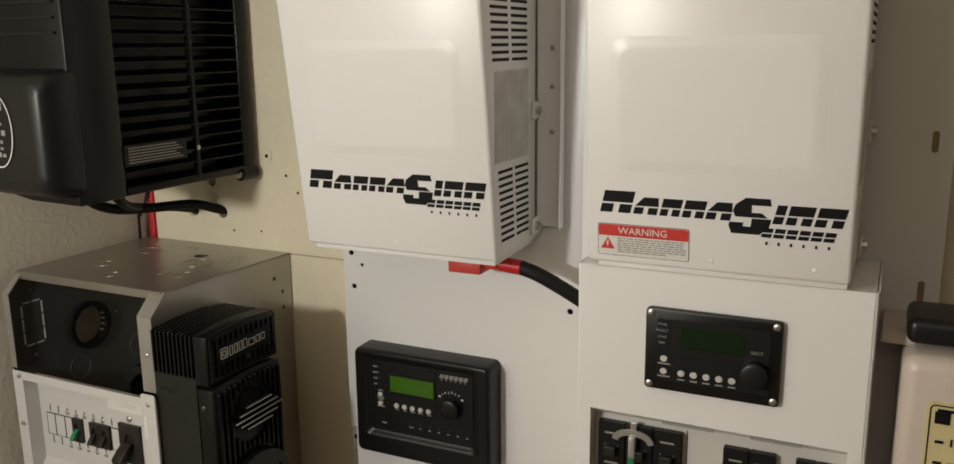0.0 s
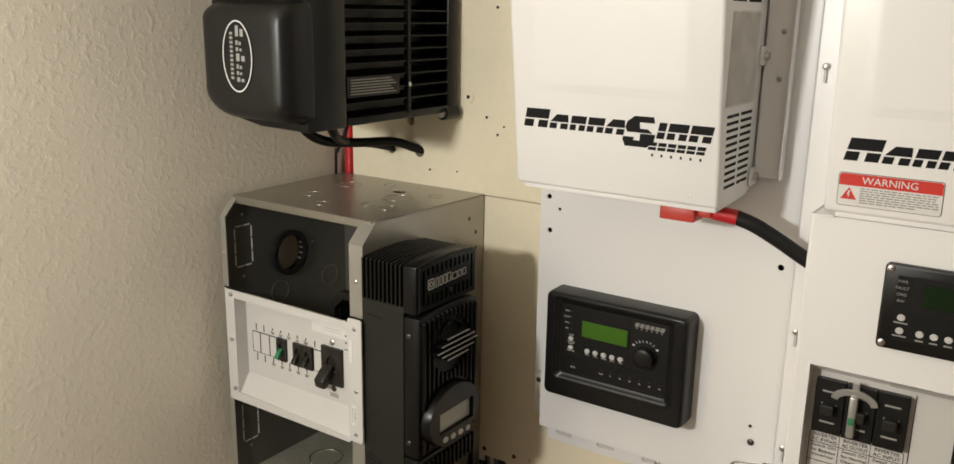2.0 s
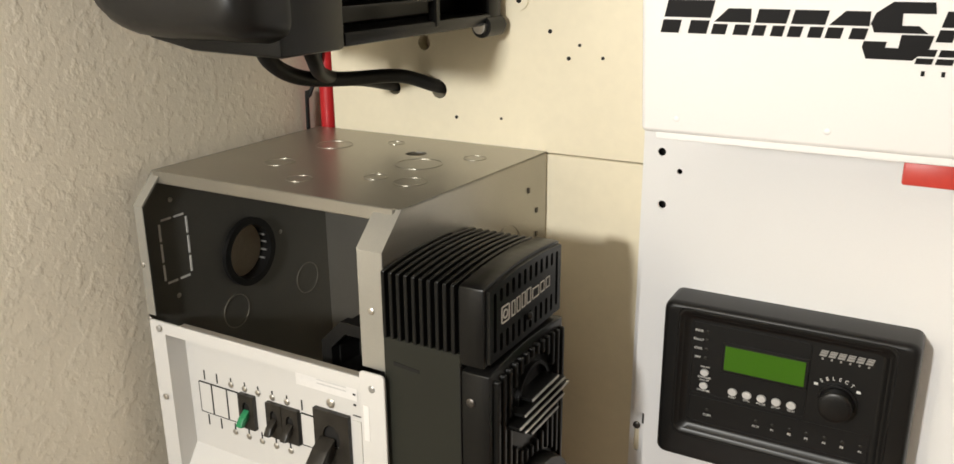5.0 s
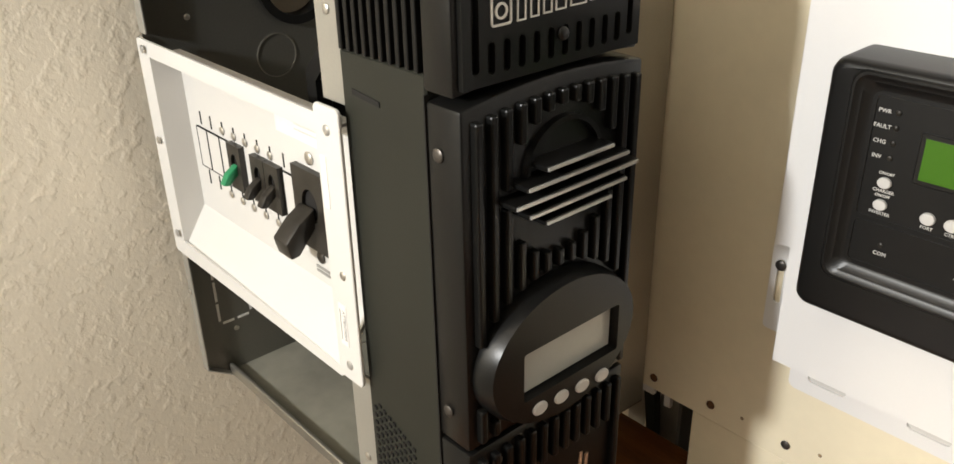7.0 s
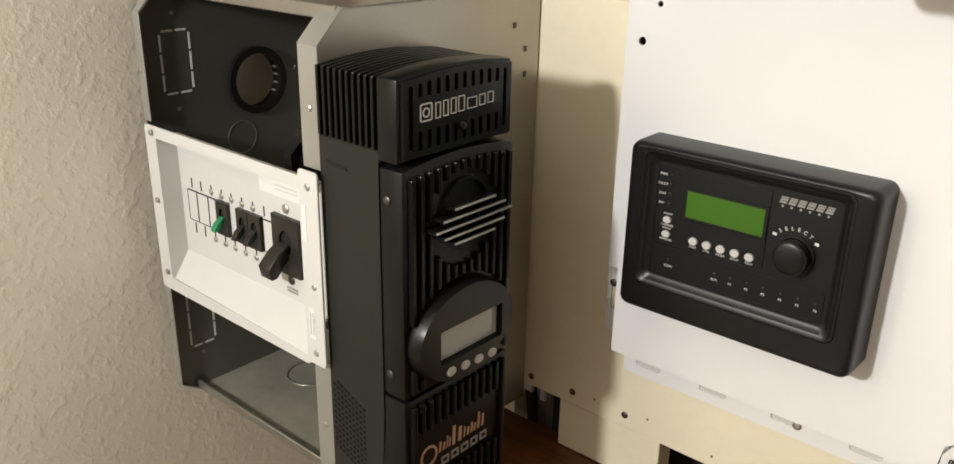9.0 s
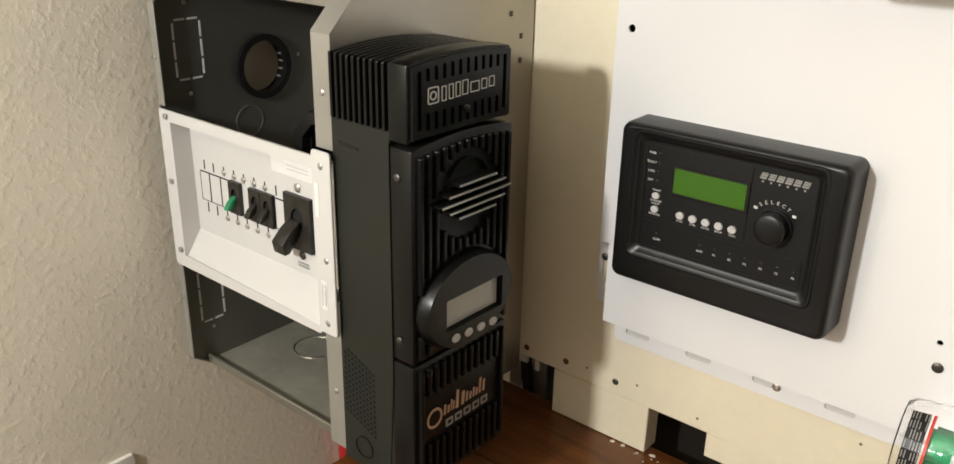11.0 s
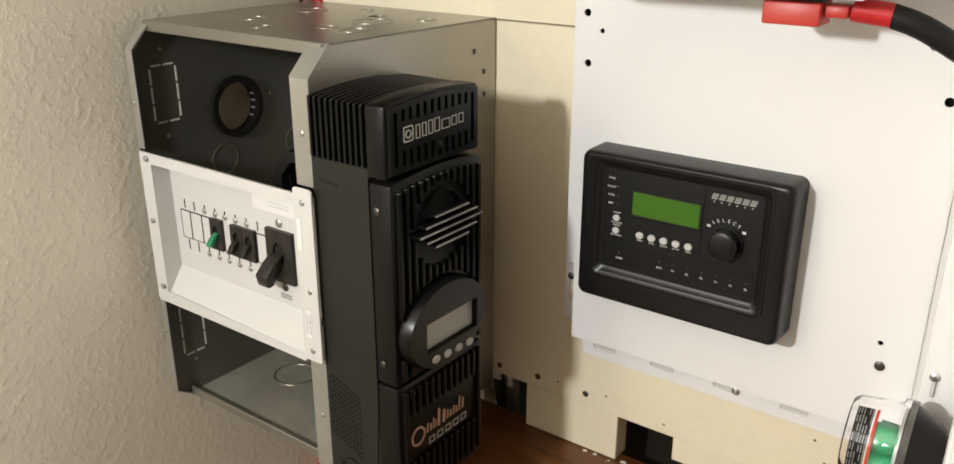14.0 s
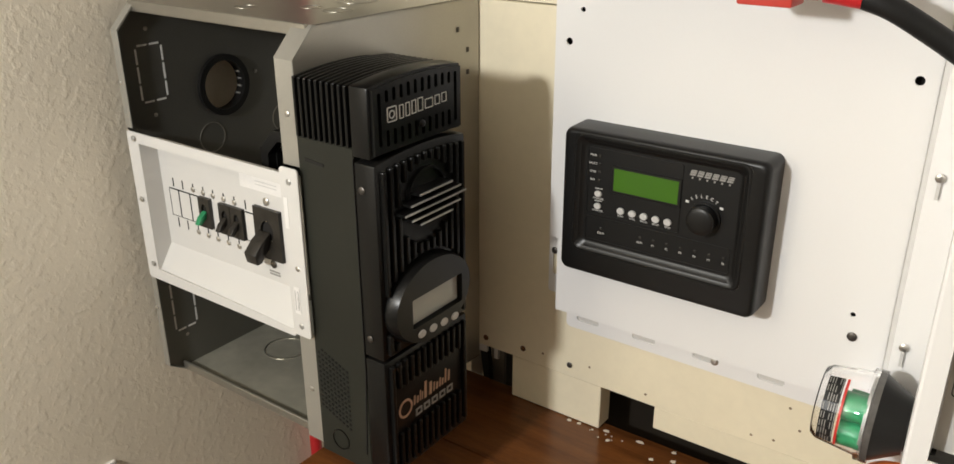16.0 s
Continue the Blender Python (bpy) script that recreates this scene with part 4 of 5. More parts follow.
part("left_return", box(PX0, PX0 + 0.002, PFY + 0.001, 1.1805, 1.02, 1.80), WHITE, mp)
screw(-0.565, 1.1775, 0.9095, 0.0048, mp, ZINC)
screw(-0.422, PFY - 0.001, 0.998, 0.0052, mp, DARK_SCREW)
screw(-0.561, PFY + 0.0005, 1.345, 0.003, mp, DARK_SCREW)


def mark_blocks(x0, x1, z, hgt, y):
    """A wide slanted black trade mark drawn as plain blocks, each split by a thin level gap."""
    w = x1 - x0
    lean_ = 0.25

    out = []

    def slab(a, c, lo, hi, a2=None, c2=None):
        a2, c2 = a if a2 is None else a2, c if c2 is None else c2
        out.append(prism([(a + lean_ * lo, z + lo), (c + lean_ * lo, z + lo), (c2 + lean_ * hi, z + hi), (a2 + lean_ * hi, z + hi)], "y", y - 0.0003, y))
    for a, c, k, taper in ((0.000, 0.135, 0.98, 0), (0.148, 0.250, 0.76, 0.03), (0.262, 0.345, 0.76, 0), (0.357, 0.445, 0.76, 0), (0.455, 0.555, 0.76, 0.03), (0.722, 0.760, 0.80, 0), (0.772, 0.868, 0.80, 0), (0.880, 0.985, 0.80, 0)):
        xa, xc, hh, tp = x0 + a * w, x0 + c * w, hgt * k, taper * w
        st = (xc - xa) * 0.40
        if c - a < 0.05:
            slab(xa, xc, 0, hh * 0.40)
        else:
            slab(xa, xa + st, 0, hh * 0.40)
            slab(xc - st, xc, 0, hh * 0.40)
        slab(xa, xc, hh * 0.48, hh, xa + tp, xc - tp * 0.3)
    xs = x0 + 0.635 * w
    for lo, hi, k0, k1, m0, m1 in ((0.98, 1.28, -0.95, 0.80, -0.55, 0.65), (0.66, 0.98, -1.0, -0.05, -0.95, -0.15), (0.46, 0.66, -0.80, 0.80, -0.95, 0.45), (0.36, 0.42, 0.05, 1.0, 0.05, 1.0), (0.06, 0.36, 0.10, 1.0, 0.05, 1.0), (-0.26, 0.06, -0.75, 0.65, -1.0, 0.95), (0.06, 0.22, -1.0, -0.3, -1.0, -0.3)):
        slab(xs + k0 * 0.080 * w, xs + k1 * 0.080 * w, lo * hgt - 0.0065, hi * hgt - 0.0065, xs + m0 * 0.080 * w, xs + m1 * 0.080 * w)
    sx, sw = x0 + 0.695 * w, 0.285 * w
    for i in range(6):
        a, c = sx + sw * i / 6, sx + sw * (i + 0.84) / 6
        for lo, hi in ((-0.60, -0.44), (-0.39, -0.20)):
            slab(a, c, lo * hgt, hi * hgt)
        out.append(box(a + 0.001, a + 0.0034, y - 0.0003, y, z - hgt * 0.92, z - hgt * 0.78))
    return out


def swell(outer, inner, yo, yi):
    """A shallow pressed panel: a flat top with wide sloping sides."""
    def mix(k):
        return [(o[0] + (i[0] - o[0]) * k, o[1] + (i[1] - o[1]) * k) for o, i in zip(outer, inner)]
    d = yi - yo
    return loft([(mix(-0.05), yo + 0.0006), (mix(0), yo + 0.0002), (mix(0.3), yo + 0.0001 + d * 0.12), (mix(0.7), yo + d * 0.85), (mix(1), yo + d), (mix(1.2), yo + d)], "y")


def inverter(x0, x1, zb, yb, slope, back, label, slots, mark_z, tabs, top_z=1.762):
    """A tall white steel inverter with a front that leans out towards its top."""
    t = thing("white_inverter", ((x0 + x1) / 2, back, zb), label, "inverter", "white inverters")

    def lean(b):
        for v in b.verts:
            v.co.y -= slope * (v.co.z - zb)
        return b
    yt = yb - slope * (top_z - zb)
    prof = [(yb + slope * 0.006, zb - 0.006), (yt, top_z), (back, top_z), (back, zb - 0.002)]
    shell = prism(prof, "x", x0, x1, 0.005, 3)
    part("cover", shell, WHITE, t, "", True)
    part("skirt", prism([(yb + 0.0030, zb - 0.011), (yb + 0.0030, zb + 0.006), (back - 0.006, zb + 0.006), (back - 0.006, zb - 0.006)], "x", x0 + 0.012, x1 - 0.003, 0.0015), WHITE, t, "", True)
    emb = swell(round_rect(x0 + 0.026, x1 - 0.030, 1.490, 1.640, 0.02, 6), round_rect(x0 + 0.040, x1 - 0.046, 1.506, 1.624, 0.014, 6), yb, yb - 0.0018)
    part("raised_panel", lean(emb), WHITE, t, "shallow pressed front panel", True)
    for x in (x0 + 0.030, (x0 + x1) / 2, x1 - 0.035):
        part("rivet", dome((x, yb - 0.0002, zb + 0.008), "y", 0.0036, 0.35), WHITE, t, "", True)
    for b in mark_blocks(x0 + 0.016, x1 - 0.008, mark_z, 0.0255, yb - 0.0002):
        part("mark_block", lean(b), INK, t, "black block of the trade mark")
    for z_hi, n in slots:
        for i in range(n):
            z = z_hi - i * 0.0088
            for a, b_ in ((0.14, 0.44), (0.50, 0.80)):
                ya = yb - slope * (z - zb)
                dep = back - ya
                q = box(x1 - 0.002, x1 + 0.0004, ya + a * dep, ya + b_ * dep, z - 0.0019, z + 0.0019)
                part("vent_slot", q, HOLE, t)
    ym = yb - slope * 0.18
    dep = back - ym
    part("fine_mesh", box(x1 - 0.001, x1 + 0.0003, ym + 0.13 * dep, ym + 0.81 * dep, 1.486, 1.600), MESH, t, "finely ribbed pale panel between the slots")
    ribs = bmesh.new()
    for i in range(26):
        ya = ym + (0.14 + 0.66 * i / 25) * dep
        box(x1, x1 + 0.0011, ya - 0.0008, ya + 0.0008, 1.488, 1.598, bm=ribs)
    tagged(part("fine_rib", ribs, MESH, t), kind="stuff")
    for z in (zb + 0.006, zb + 0.016):
        part("rivet", dome((x1, back - 0.05, z), "x", 0.0032, 0.35), WHITE, t, "", True)
    for z in tabs:
        tab = part("mounting_tab", prism(round_rect(back - 0.020, back + 0.006, z - 0.012, z + 0.012, 0.003, 3), "x", x1 + 0.0008, x1 + 0.004, 0.0006, 1), WHITE, t)
        part("tab_bolt", rod((x1 + 0.006, back - 0.008, z), "x", 0.0055, 0.007, seg=8), ZINC, tab)
    return t


inverter(-0.742, -0.453, 1.368, 1.018, 0.131, 1.150, "white steel power inverter with slotted side and black trade mark", ((1.475, 11), (1.70, 11)), 1.4440, (1.387, 1.544))
w2 = inverter(-0.326, -0.044, 1.390, 0.993, 0.095, 1.135, "white steel power inverter above the distribution panel", ((1.70, 9),), 1.4445, (1.40, 1.53))
# hanging bracket at the first inverter's side
br = thing("side_bracket", (-0.44, 1.155, 1.4), "white folded steel bracket beside the inverter", "bracket")
part("web", box(-0.452, -0.414, 1.150, 1.153, 1.385, 1.79, 0.0008, 1), WHITE, br)
part("lip", box(-0.416, -0.4135, 1.138, 1.152, 1.385, 1.79, 0.0008, 1), WHITE, br)
for z in (1.575, 1.515, 1.625):
    screw(-0.430, 1.149, z, 0.0036, br, GREY_METAL)

# warning sticker on the second inverter
def lean2(b):
    for v in b.verts:
        v.co.y -= 0.095 * (v.co.z - 1.390)
    return b


WX0, WX1, WZ0, WZ1, WY = -0.312, -0.2095, 1.3945, 1.4305, 0.993
ws = thing("warning_sticker", (WX0, WY, WZ0), "white warning sticker with a red heading", "sticker")
part("backing", lean2(prism(round_rect(WX0 - 0.0006, WX1 + 0.0006, WZ0 - 0.0006, WZ1 + 0.0006, 0.003), "y", WY - 0.0005, WY)), INK, ws)
part("paper", lean2(prism(round_rect(WX0, WX1, WZ0, WZ1, 0.0026), "y", WY - 0.0009, WY - 0.0004)), LABEL, ws)
part("heading", lean2(prism([(WX0 + 0.0004, WZ1 - 0.0135), (WX1 - 0.0004, WZ1 - 0.0135), (WX1 - 0.0004, WZ1 - 0.002), (WX1 - 0.003, WZ1 - 0.0004), (WX0 + 0.003, WZ1 - 0.0004), (WX0 + 0.0004, WZ1 - 0.002)], "y", WY - 0.0012, WY - 0.0008)), RED, ws, "red heading")
part("heading_text", lean2(words("WARNING", ((WX0 + WX1) / 2, WY - 0.0014, WZ1 - 0.0072), 0.0112, width=0.055)), LABEL, ws)
part("warning_triangle", lean2(prism([(WX0 + 0.003, WZ0 + 0.007), (WX0 + 0.0195, WZ0 + 0.007), (WX0 + 0.0112, WZ0 + 0.0205)], "y", WY - 0.0012, WY - 0.0008)), RED, ws)
part("bolt_sign", lean2(prism([(WX0 + 0.0105, WZ0 + 0.0085), (WX0 + 0.0125, WZ0 + 0.013), (WX0 + 0.0112, WZ0 + 0.0131), (WX0 + 0.0128, WZ0 + 0.0170), (WX0 + 0.0108, WZ0 + 0.0170), (WX0 + 0.0096, WZ0 + 0.0122), (WX0 + 0.0110, WZ0 + 0.0122)], "y", WY - 0.0015, WY - 0.0011)), LABEL, ws)
rb = random.Random(7)
for k in range(7):
    x = WX0 + 0.0225
    z = WZ0 + 0.0200 - k * 0.0026
    while x < WX1 - 0.006 - (0.02 if k == 6 else 0):
        w_ = 0.003 + 0.006 * rb.random()
        part("text_bar", lean2(box(x, min(x + w_, WX1 - 0.003), WY - 0.0012, WY - 0.0008, z - 0.0006, z + 0.0007)), GREY_PRINT, ws)
        x += w_ + 0.0012

# second plate behind the distribution panel
p2 = thing("mounting_plate", (-0.2, 1.17, 0.85), "white steel mounting plate behind the distribution panel", "mounting plate")
part("plate", box(-0.386, 0.045, 1.150, 1.1525, 0.86, 1.80, 0.0008, 1), WHITE, p2)
part("left_fold", prism([(-0.388, 1.158), (-0.380, 1.133), (-0.333, 1.130), (-0.333, 1.133), (-0.378, 1.136), (-0.386, 1.158)], "z", 0.86, 1.80), WHITE, p2, "folded left edge", True)
for z in (1.535, 1.188, 1.018):
    part("keyhole", box(-0.3715, -0.3685, 1.1285, 1.1335, z - 0.020, z), BUTTON, p2)
    screw(-0.370, 1.129, z, 0.0044, p2, ZINC)
for z in (1.519, 1.346):
    part("edge_slot", prism(round_rect(0.022, 0.029, z - 0.012, z + 0.012, 0.003, 3), "y", 1.1492, 1.151), CREAM_EDGE, p2)

# ---------------------------------------------------------------- white distribution panel with remote and breakers
EX0, EX1, EZ0, EZ1, EY = -0.340, -0.016, 0.86, 1.378, 1.0
dp = thing("distribution_panel", (EX0, 1.15, EZ0), "white steel distribution panel under the second inverter", "distribution panel")
NX0, NX1, NZ0, NZ1 = -0.321, -0.034, 0.99, 1.200
part("front", sheet_with_holes(round_rect(EX0 + 0.004, EX1 - 0.004, EZ0, EZ1, 0.003, 3), [[(NX0, NZ0), (NX1, NZ0), (NX1, NZ1), (NX0, NZ1)]], "y", EY, EY + 0.002), WHITE, dp)
part("left_side", prism([(EX0 + 0.006, EY + 0.0002), (EX0 + 0.0015, EY + 0.0015), (EX0, EY + 0.006), (EX0, 1.149), (EX0 + 0.002, 1.149), (EX0 + 0.002, EY + 0.006)], "z", EZ0, EZ1), WHITE, dp, "", True)
part("right_side", prism([(EX1 - 0.006, EY + 0.0002), (EX1 - 0.0015, EY + 0.0015), (EX1, EY + 0.006), (EX1, 1.149), (EX1 - 0.002, 1.149), (EX1 - 0.002, EY + 0.006)], "z", EZ0, EZ1), WHITE, dp, "", True)
part("top", box(EX0 + 0.003, EX1 - 0.003, EY + 0.002, 1.149, EZ1 - 0.002, EZ1), WHITE, dp)
part("corner_tab", prism([(EX0 + 0.006, 1.3765), (EX0 + 0.026, 1.3785), (EX0 + 0.026, 1.380), (EX0 + 0.006, 1.379)], "y", EY - 0.004, EY + 0.02), WHITE, dp)
part("bottom", box(EX0 + 0.003, EX1 - 0.003, EY + 0.002, 1.149, EZ0, EZ0 + 0.002), WHITE, dp)
NY = EY + 0.022
part("niche_top", prism([(EY + 0.001, NZ1), (NY + 0.004, NZ1 - 0.016), (NY + 0.004, NZ1 - 0.014), (EY + 0.001, NZ1 + 0.002)], "x", NX0, NX1), WHITE, dp)
part("niche_left", box(NX0 - 0.002, NX0, EY + 0.001, NY + 0.004, NZ0, NZ1), WHITE, dp)
part("niche_right", box(NX1, NX1 + 0.002, EY + 0.001, NY + 0.004, NZ0, NZ1), WHITE, dp)
niche = part("niche_back", box(NX0, NX1, NY, NY + 0.002, NZ0, NZ1 - 0.006), WHITE_FLAT, dp)
for x0, x1 in ((-0.235, -0.175), (-0.135, -0.080)):
    part("text_bar", box(x0, x1, EY + 0.0062, EY + 0.0075, NZ1 - 0.0078, NZ1 - 0.0048), GREY_PRINT, niche)
part("seam_line", box(-0.2085, -0.2075, NY - 0.0006, NY, NZ0, NZ1 - 0.018), INK, niche)


def ac_breaker(x0, x1, z0, z1, poles, bracket=False):
    t = thing("circuit_breaker", ((x0 + x1) / 2, NY, z0), "black breaker block in the white distribution panel", "circuit breaker", "distribution breakers")
    w = (x1 - x0) / poles
    for i in range(poles):
        a = x0 + i * w
        part("pole", box(a + 0.0003, a + w - 0.0003, NY - 0.010, NY, z0, z1, 0.001, 1), BLACK, t)
        part("toggle", box(a + w * 0.28, a + w * 0.72, NY - 0.020, NY - 0.009, (z0 + z1) / 2 - 0.008, (z0 + z1) / 2 + 0.005, 0.0015), BLACK_COAT, t)
        for z in (z1 - 0.014, z0 + 0.014, z1 - 0.030):
            part("text_bar", box(a + w * 0.25, a + w * 0.75, NY - 0.0105, NY - 0.0099, z - 0.0011, z + 0.0011), GREY_PRINT, t)
    if bracket:
        xm = x0 + w * 1.5 - 0.006
        n = 10
        outer = [(xm + 0.026 * math.cos(math.pi * i / n), z1 - 0.018 + 0.015 * math.sin(math.pi * i / n)) for i in range(n + 1)]
        inner_ = [(xm + 0.018 * math.cos(math.pi * i / n), z1 - 0.020 + 0.009 * math.sin(math.pi * i / n)) for i in range(n, -1, -1)]
        part("interlock", prism(outer + inner_, "y", NY - 0.016, NY - 0.012, 0.0008, 1), GREY_METAL, t, "grey metal interlock lever", True)
        part("interlock_arm", box(xm - 0.0045, xm + 0.0045, NY - 0.022, NY - 0.012, z0 + 0.006, z1 - 0.010, 0.002), GREY_METAL, t, "", True)
        part("interlock_nub", box(xm - 0.004, xm + 0.004, NY - 0.014, NY - 0.011, z1 - 0.004, z1 + 0.006, 0.001), GREY_METAL, t)
        part("window", box(xm - 0.003, xm + 0.003, NY - 0.0245, NY - 0.0238, z0 + 0.024, z0 + 0.032), GREEN, t, "small green mark")
    return t


ac_breaker(-0.3145, -0.2125, 1.113, 1.180, 3, True)
ac_breaker(-0.165, -0.107, 1.110, 1.174, 2)
ac_breaker(-0.086, -0.042, 1.110, 1.174, 2)
lab = part("label_frame", sheet_with_holes(round_rect(NX0 + 0.004, -0.212, 1.043, 1.109, 0.003), [round_rect(NX0 + 0.0048, -0.2128, 1.0438, 1.1082, 0.0024)], "y", NY - 0.0005, NY), INK, niche)
for i, (a, b_, c) in enumerate((("INVERTER", "AC BYPASS", ("Switch ON", "to Bypass", "Inverter")), ("INVERTER", "AC OUTPUT", ("Switch ON", "for Normal", "Operation")), ("INVERTER", "AC INPUT", ("Switch ON", "for AC", "Input")))):
    x = -0.299 + i * 0.0345
    part("panel_text", words(a, (x, NY - 0.0004, 1.1045), 0.0062, width=0.027), INK, niche)
    part("panel_text", words(b_, (x, NY - 0.0004, 1.0982), 0.0062, width=0.029), INK, niche)
    for k, line in enumerate(c):
        part("panel_text", words(line, (x, NY - 0.0004, 1.0905 - 0.0062 * k), 0.0056, width=min(0.028, 0.0031 * len(line))), INK, niche)
for x in (-0.2825, -0.248):
    part("label_line", box(x - 0.0003, x + 0.0003, NY - 0.0005, NY, 1.070, 1.1085), INK, niche)
for z in (1.0942, 1.0705):
    part("label_line", box(NX0 + 0.005, -0.213, NY - 0.0005, NY, z - 0.0003, z + 0.0003), INK, niche)


# remote control on the distribution panel
rc = thing("remote_control", (-0.18, EY, 1.24), "flat black remote control with a dim green display", "remote control")
RX0, RX1, RZ0, RZ1 = -0.2545, -0.106, 1.2405, 1.3375
RW, RH = RX1 - RX0, RZ1 - RZ0
part("faceplate", prism(round_rect(RX0, RX1, RZ0, RZ1, 0.005), "y", EY - 0.008, EY, 0.0015), BLACK, rc, "", True)
for x in (RX0 + 0.006, RX1 - 0.006):
    for z in (RZ0 + 0.006, RZ1 - 0.006):
        screw(x, EY - 0.0085, z, 0.0042, rc, ZINC)
panel = part("panel", box(RX0 + 0.014, RX1 - 0.012, EY - 0.0088, EY - 0.0078, RZ0 + 0.012, RZ1 - 0.012), BLACK_FLAT, rc)
part("display_window", prism(round_rect(RX0 + 0.030, RX0 + 0.117, RZ0 + 0.046, RZ0 + 0.086, 0.002), "y", EY - 0.0094, EY - 0.0087), BLACK, rc)
part("display", box(RX0 + 0.041, RX0 + 0.111, EY - 0.0100, EY - 0.0092, RZ0 + 0.054, RZ0 + 0.079), LCD_DIM, rc, "dim green display")
for i in range(5):
    x = RX0 + 0.0425 + i * 0.0140
    part("button", prism(ellipse(x, RZ0 + 0.0235, 0.0042, 0.0038, 16), "y", EY - 0.0108, EY - 0.0085, 0.0006, 1), BUTTON, rc, "", True)
    part("text_bar", box(x - 0.004, x + 0.004, EY - 0.0092, EY - 0.0087, RZ0 + 0.0150, RZ0 + 0.0166), GREY_PRINT, panel)
for z in (RZ0 + 0.0235, RZ0 + 0.0385):
    part("button", prism(ellipse(RX0 + 0.0225, z, 0.0042, 0.0038, 16), "y", EY - 0.0108, EY - 0.0085, 0.0006, 1), BUTTON, rc, "", True)
    part("text_bar", box(RX0 + 0.0155, RX0 + 0.0295, EY - 0.0092, EY - 0.0087, z - 0.0070, z - 0.0054), GREY_PRINT, panel)
for k, s in enumerate(("PWR", "FAULT", "CHG", "INV")):
    part("label_text", words(s, (RX0 + 0.0195, EY - 0.0090, RZ0 + 0.0785 - 0.0072 * k), 0.0046), GREY_PRINT, panel)
part("label_text", words("SELECT", (RX1 - 0.0265, EY - 0.0090, RZ0 + 0.0590), 0.0048), GREY_PRINT, panel)
kn = part("knob", rod((RX1 - 0.0265, EY - 0.014, RZ0 + 0.036), "y", 0.0145, 0.012, 0.0148, 32), BLACK, rc, "", True)
part("knob_cap", dome((RX1 - 0.0265, EY - 0.0198, RZ0 + 0.036), "y", 0.0142, 0.16, 28), BLACK, kn, "", True)

# ---------------------------------------------------------------- black router with green display on the first plate
rt = thing("control_router", (-0.625, PFY, 1.01), "black plastic control unit with a green display and knob", "control unit")
TX0, TX1, TZ0, TZ1, TY = -0.7445, -0.5125, 1.004, 1.1755, 1.121


def case_row(d, y, r):
    return round_rect(TX0 + d, TX1 - d, TZ0 + d, TZ1 - d, r, 5), y


QX0, QX1, QZ0, QZ1 = -0.7175, -0.5415, 1.0440, 1.1600
TP = 1.1255


def rim_row(d, r):
    return round_rect(QX0 - d, QX1 + d, QZ0 - d, QZ1 + d, r, 5)


case = loft([case_row(0, PFY, 0.009), case_row(0.0004, TY + 0.008, 0.009), case_row(0.0014, TY + 0.0028, 0.009), case_row(0.0034, TY + 0.0006, 0.008), case_row(0.006, TY, 0.007), (rim_row(0.0112, 0.009), TY)], "y", True, False)
part("case", case, BLACK, rt, "", True)
rim = [(0.0112, TY), (0.0100, TY - 0.0013), (0.0085, TY - 0.0013), (0.0060, TY + 0.0010), (0.0045, TY + 0.0012), (0.0016, TY + 0.0042), (-0.001, TY + 0.0048)]
part("bezel_ridge", loft([(rim_row(d, 0.006 + max(d, 0) * 0.3), y) for d, y in rim], "y", False, False), BLACK, rt, "stepped rim round the sunk controls", True)
rp = part("control_panel", prism(rim_row(-0.0005, 0.004), "y", TP + 0.0004, TP + 0.003), BLACK_FLAT, rt)


def groove(name, x0, x1, z0, z1, r=0.003, w=0.0009):
    """A narrow raised outline round a group of controls."""
    part(name, sheet_with_holes(round_rect(x0, x1, z0, z1, r, 4), [round_rect(x0 + w, x1 - w, z0 + w, z1 - w, r - 0.0006, 4)], "y", TP - 0.0005, TP + 0.0006), BLACK, rp)


groove("controls_outline", -0.7145, -0.6030, 1.0795, 1.1565)
groove("status_outline", -0.7145, -0.5450, 1.0475, 1.0765)
part("display_frame", box(-0.6845, -0.6030, TP - 0.0012, TP + 0.0006, 1.1090, 1.1405, 0.0006, 1), BLACK, rt)
part("display", box(-0.6812, -0.6064, TP - 0.0016, TP - 0.0006, 1.1122, 1.1375), LCD_GREEN, rt, "plain glowing green display")
for k, s in enumerate(("PWR", "FAULT", "CHG", "INV")):
    z = 1.1480 - 0.0094 * k
    part("label_text", words(s, (-0.7080, TP, z - 0.0003), 0.0036), PRINT, rp)
    part("status_light", dome((-0.7000, TP, z), "y", 0.0019, 0.5, 10), BREAKER, rp)
for z, s in ((1.1041, "CHARGER"), (1.0896, "INVERTER")):
    part("button", prism(ellipse(-0.6998, z, 0.0043, 0.0036, 16), "y", TP - 0.0022, TP + 0.0008, 0.0006, 1), BUTTON, rt, "", True)
    part("label_text", words("ON/OFF", (-0.6998, TP, z + 0.0058), 0.0026), PRINT, rp)
    part("label_text", words(s, (-0.6998, TP, z - 0.0056), 0.0029), PRINT, rp)
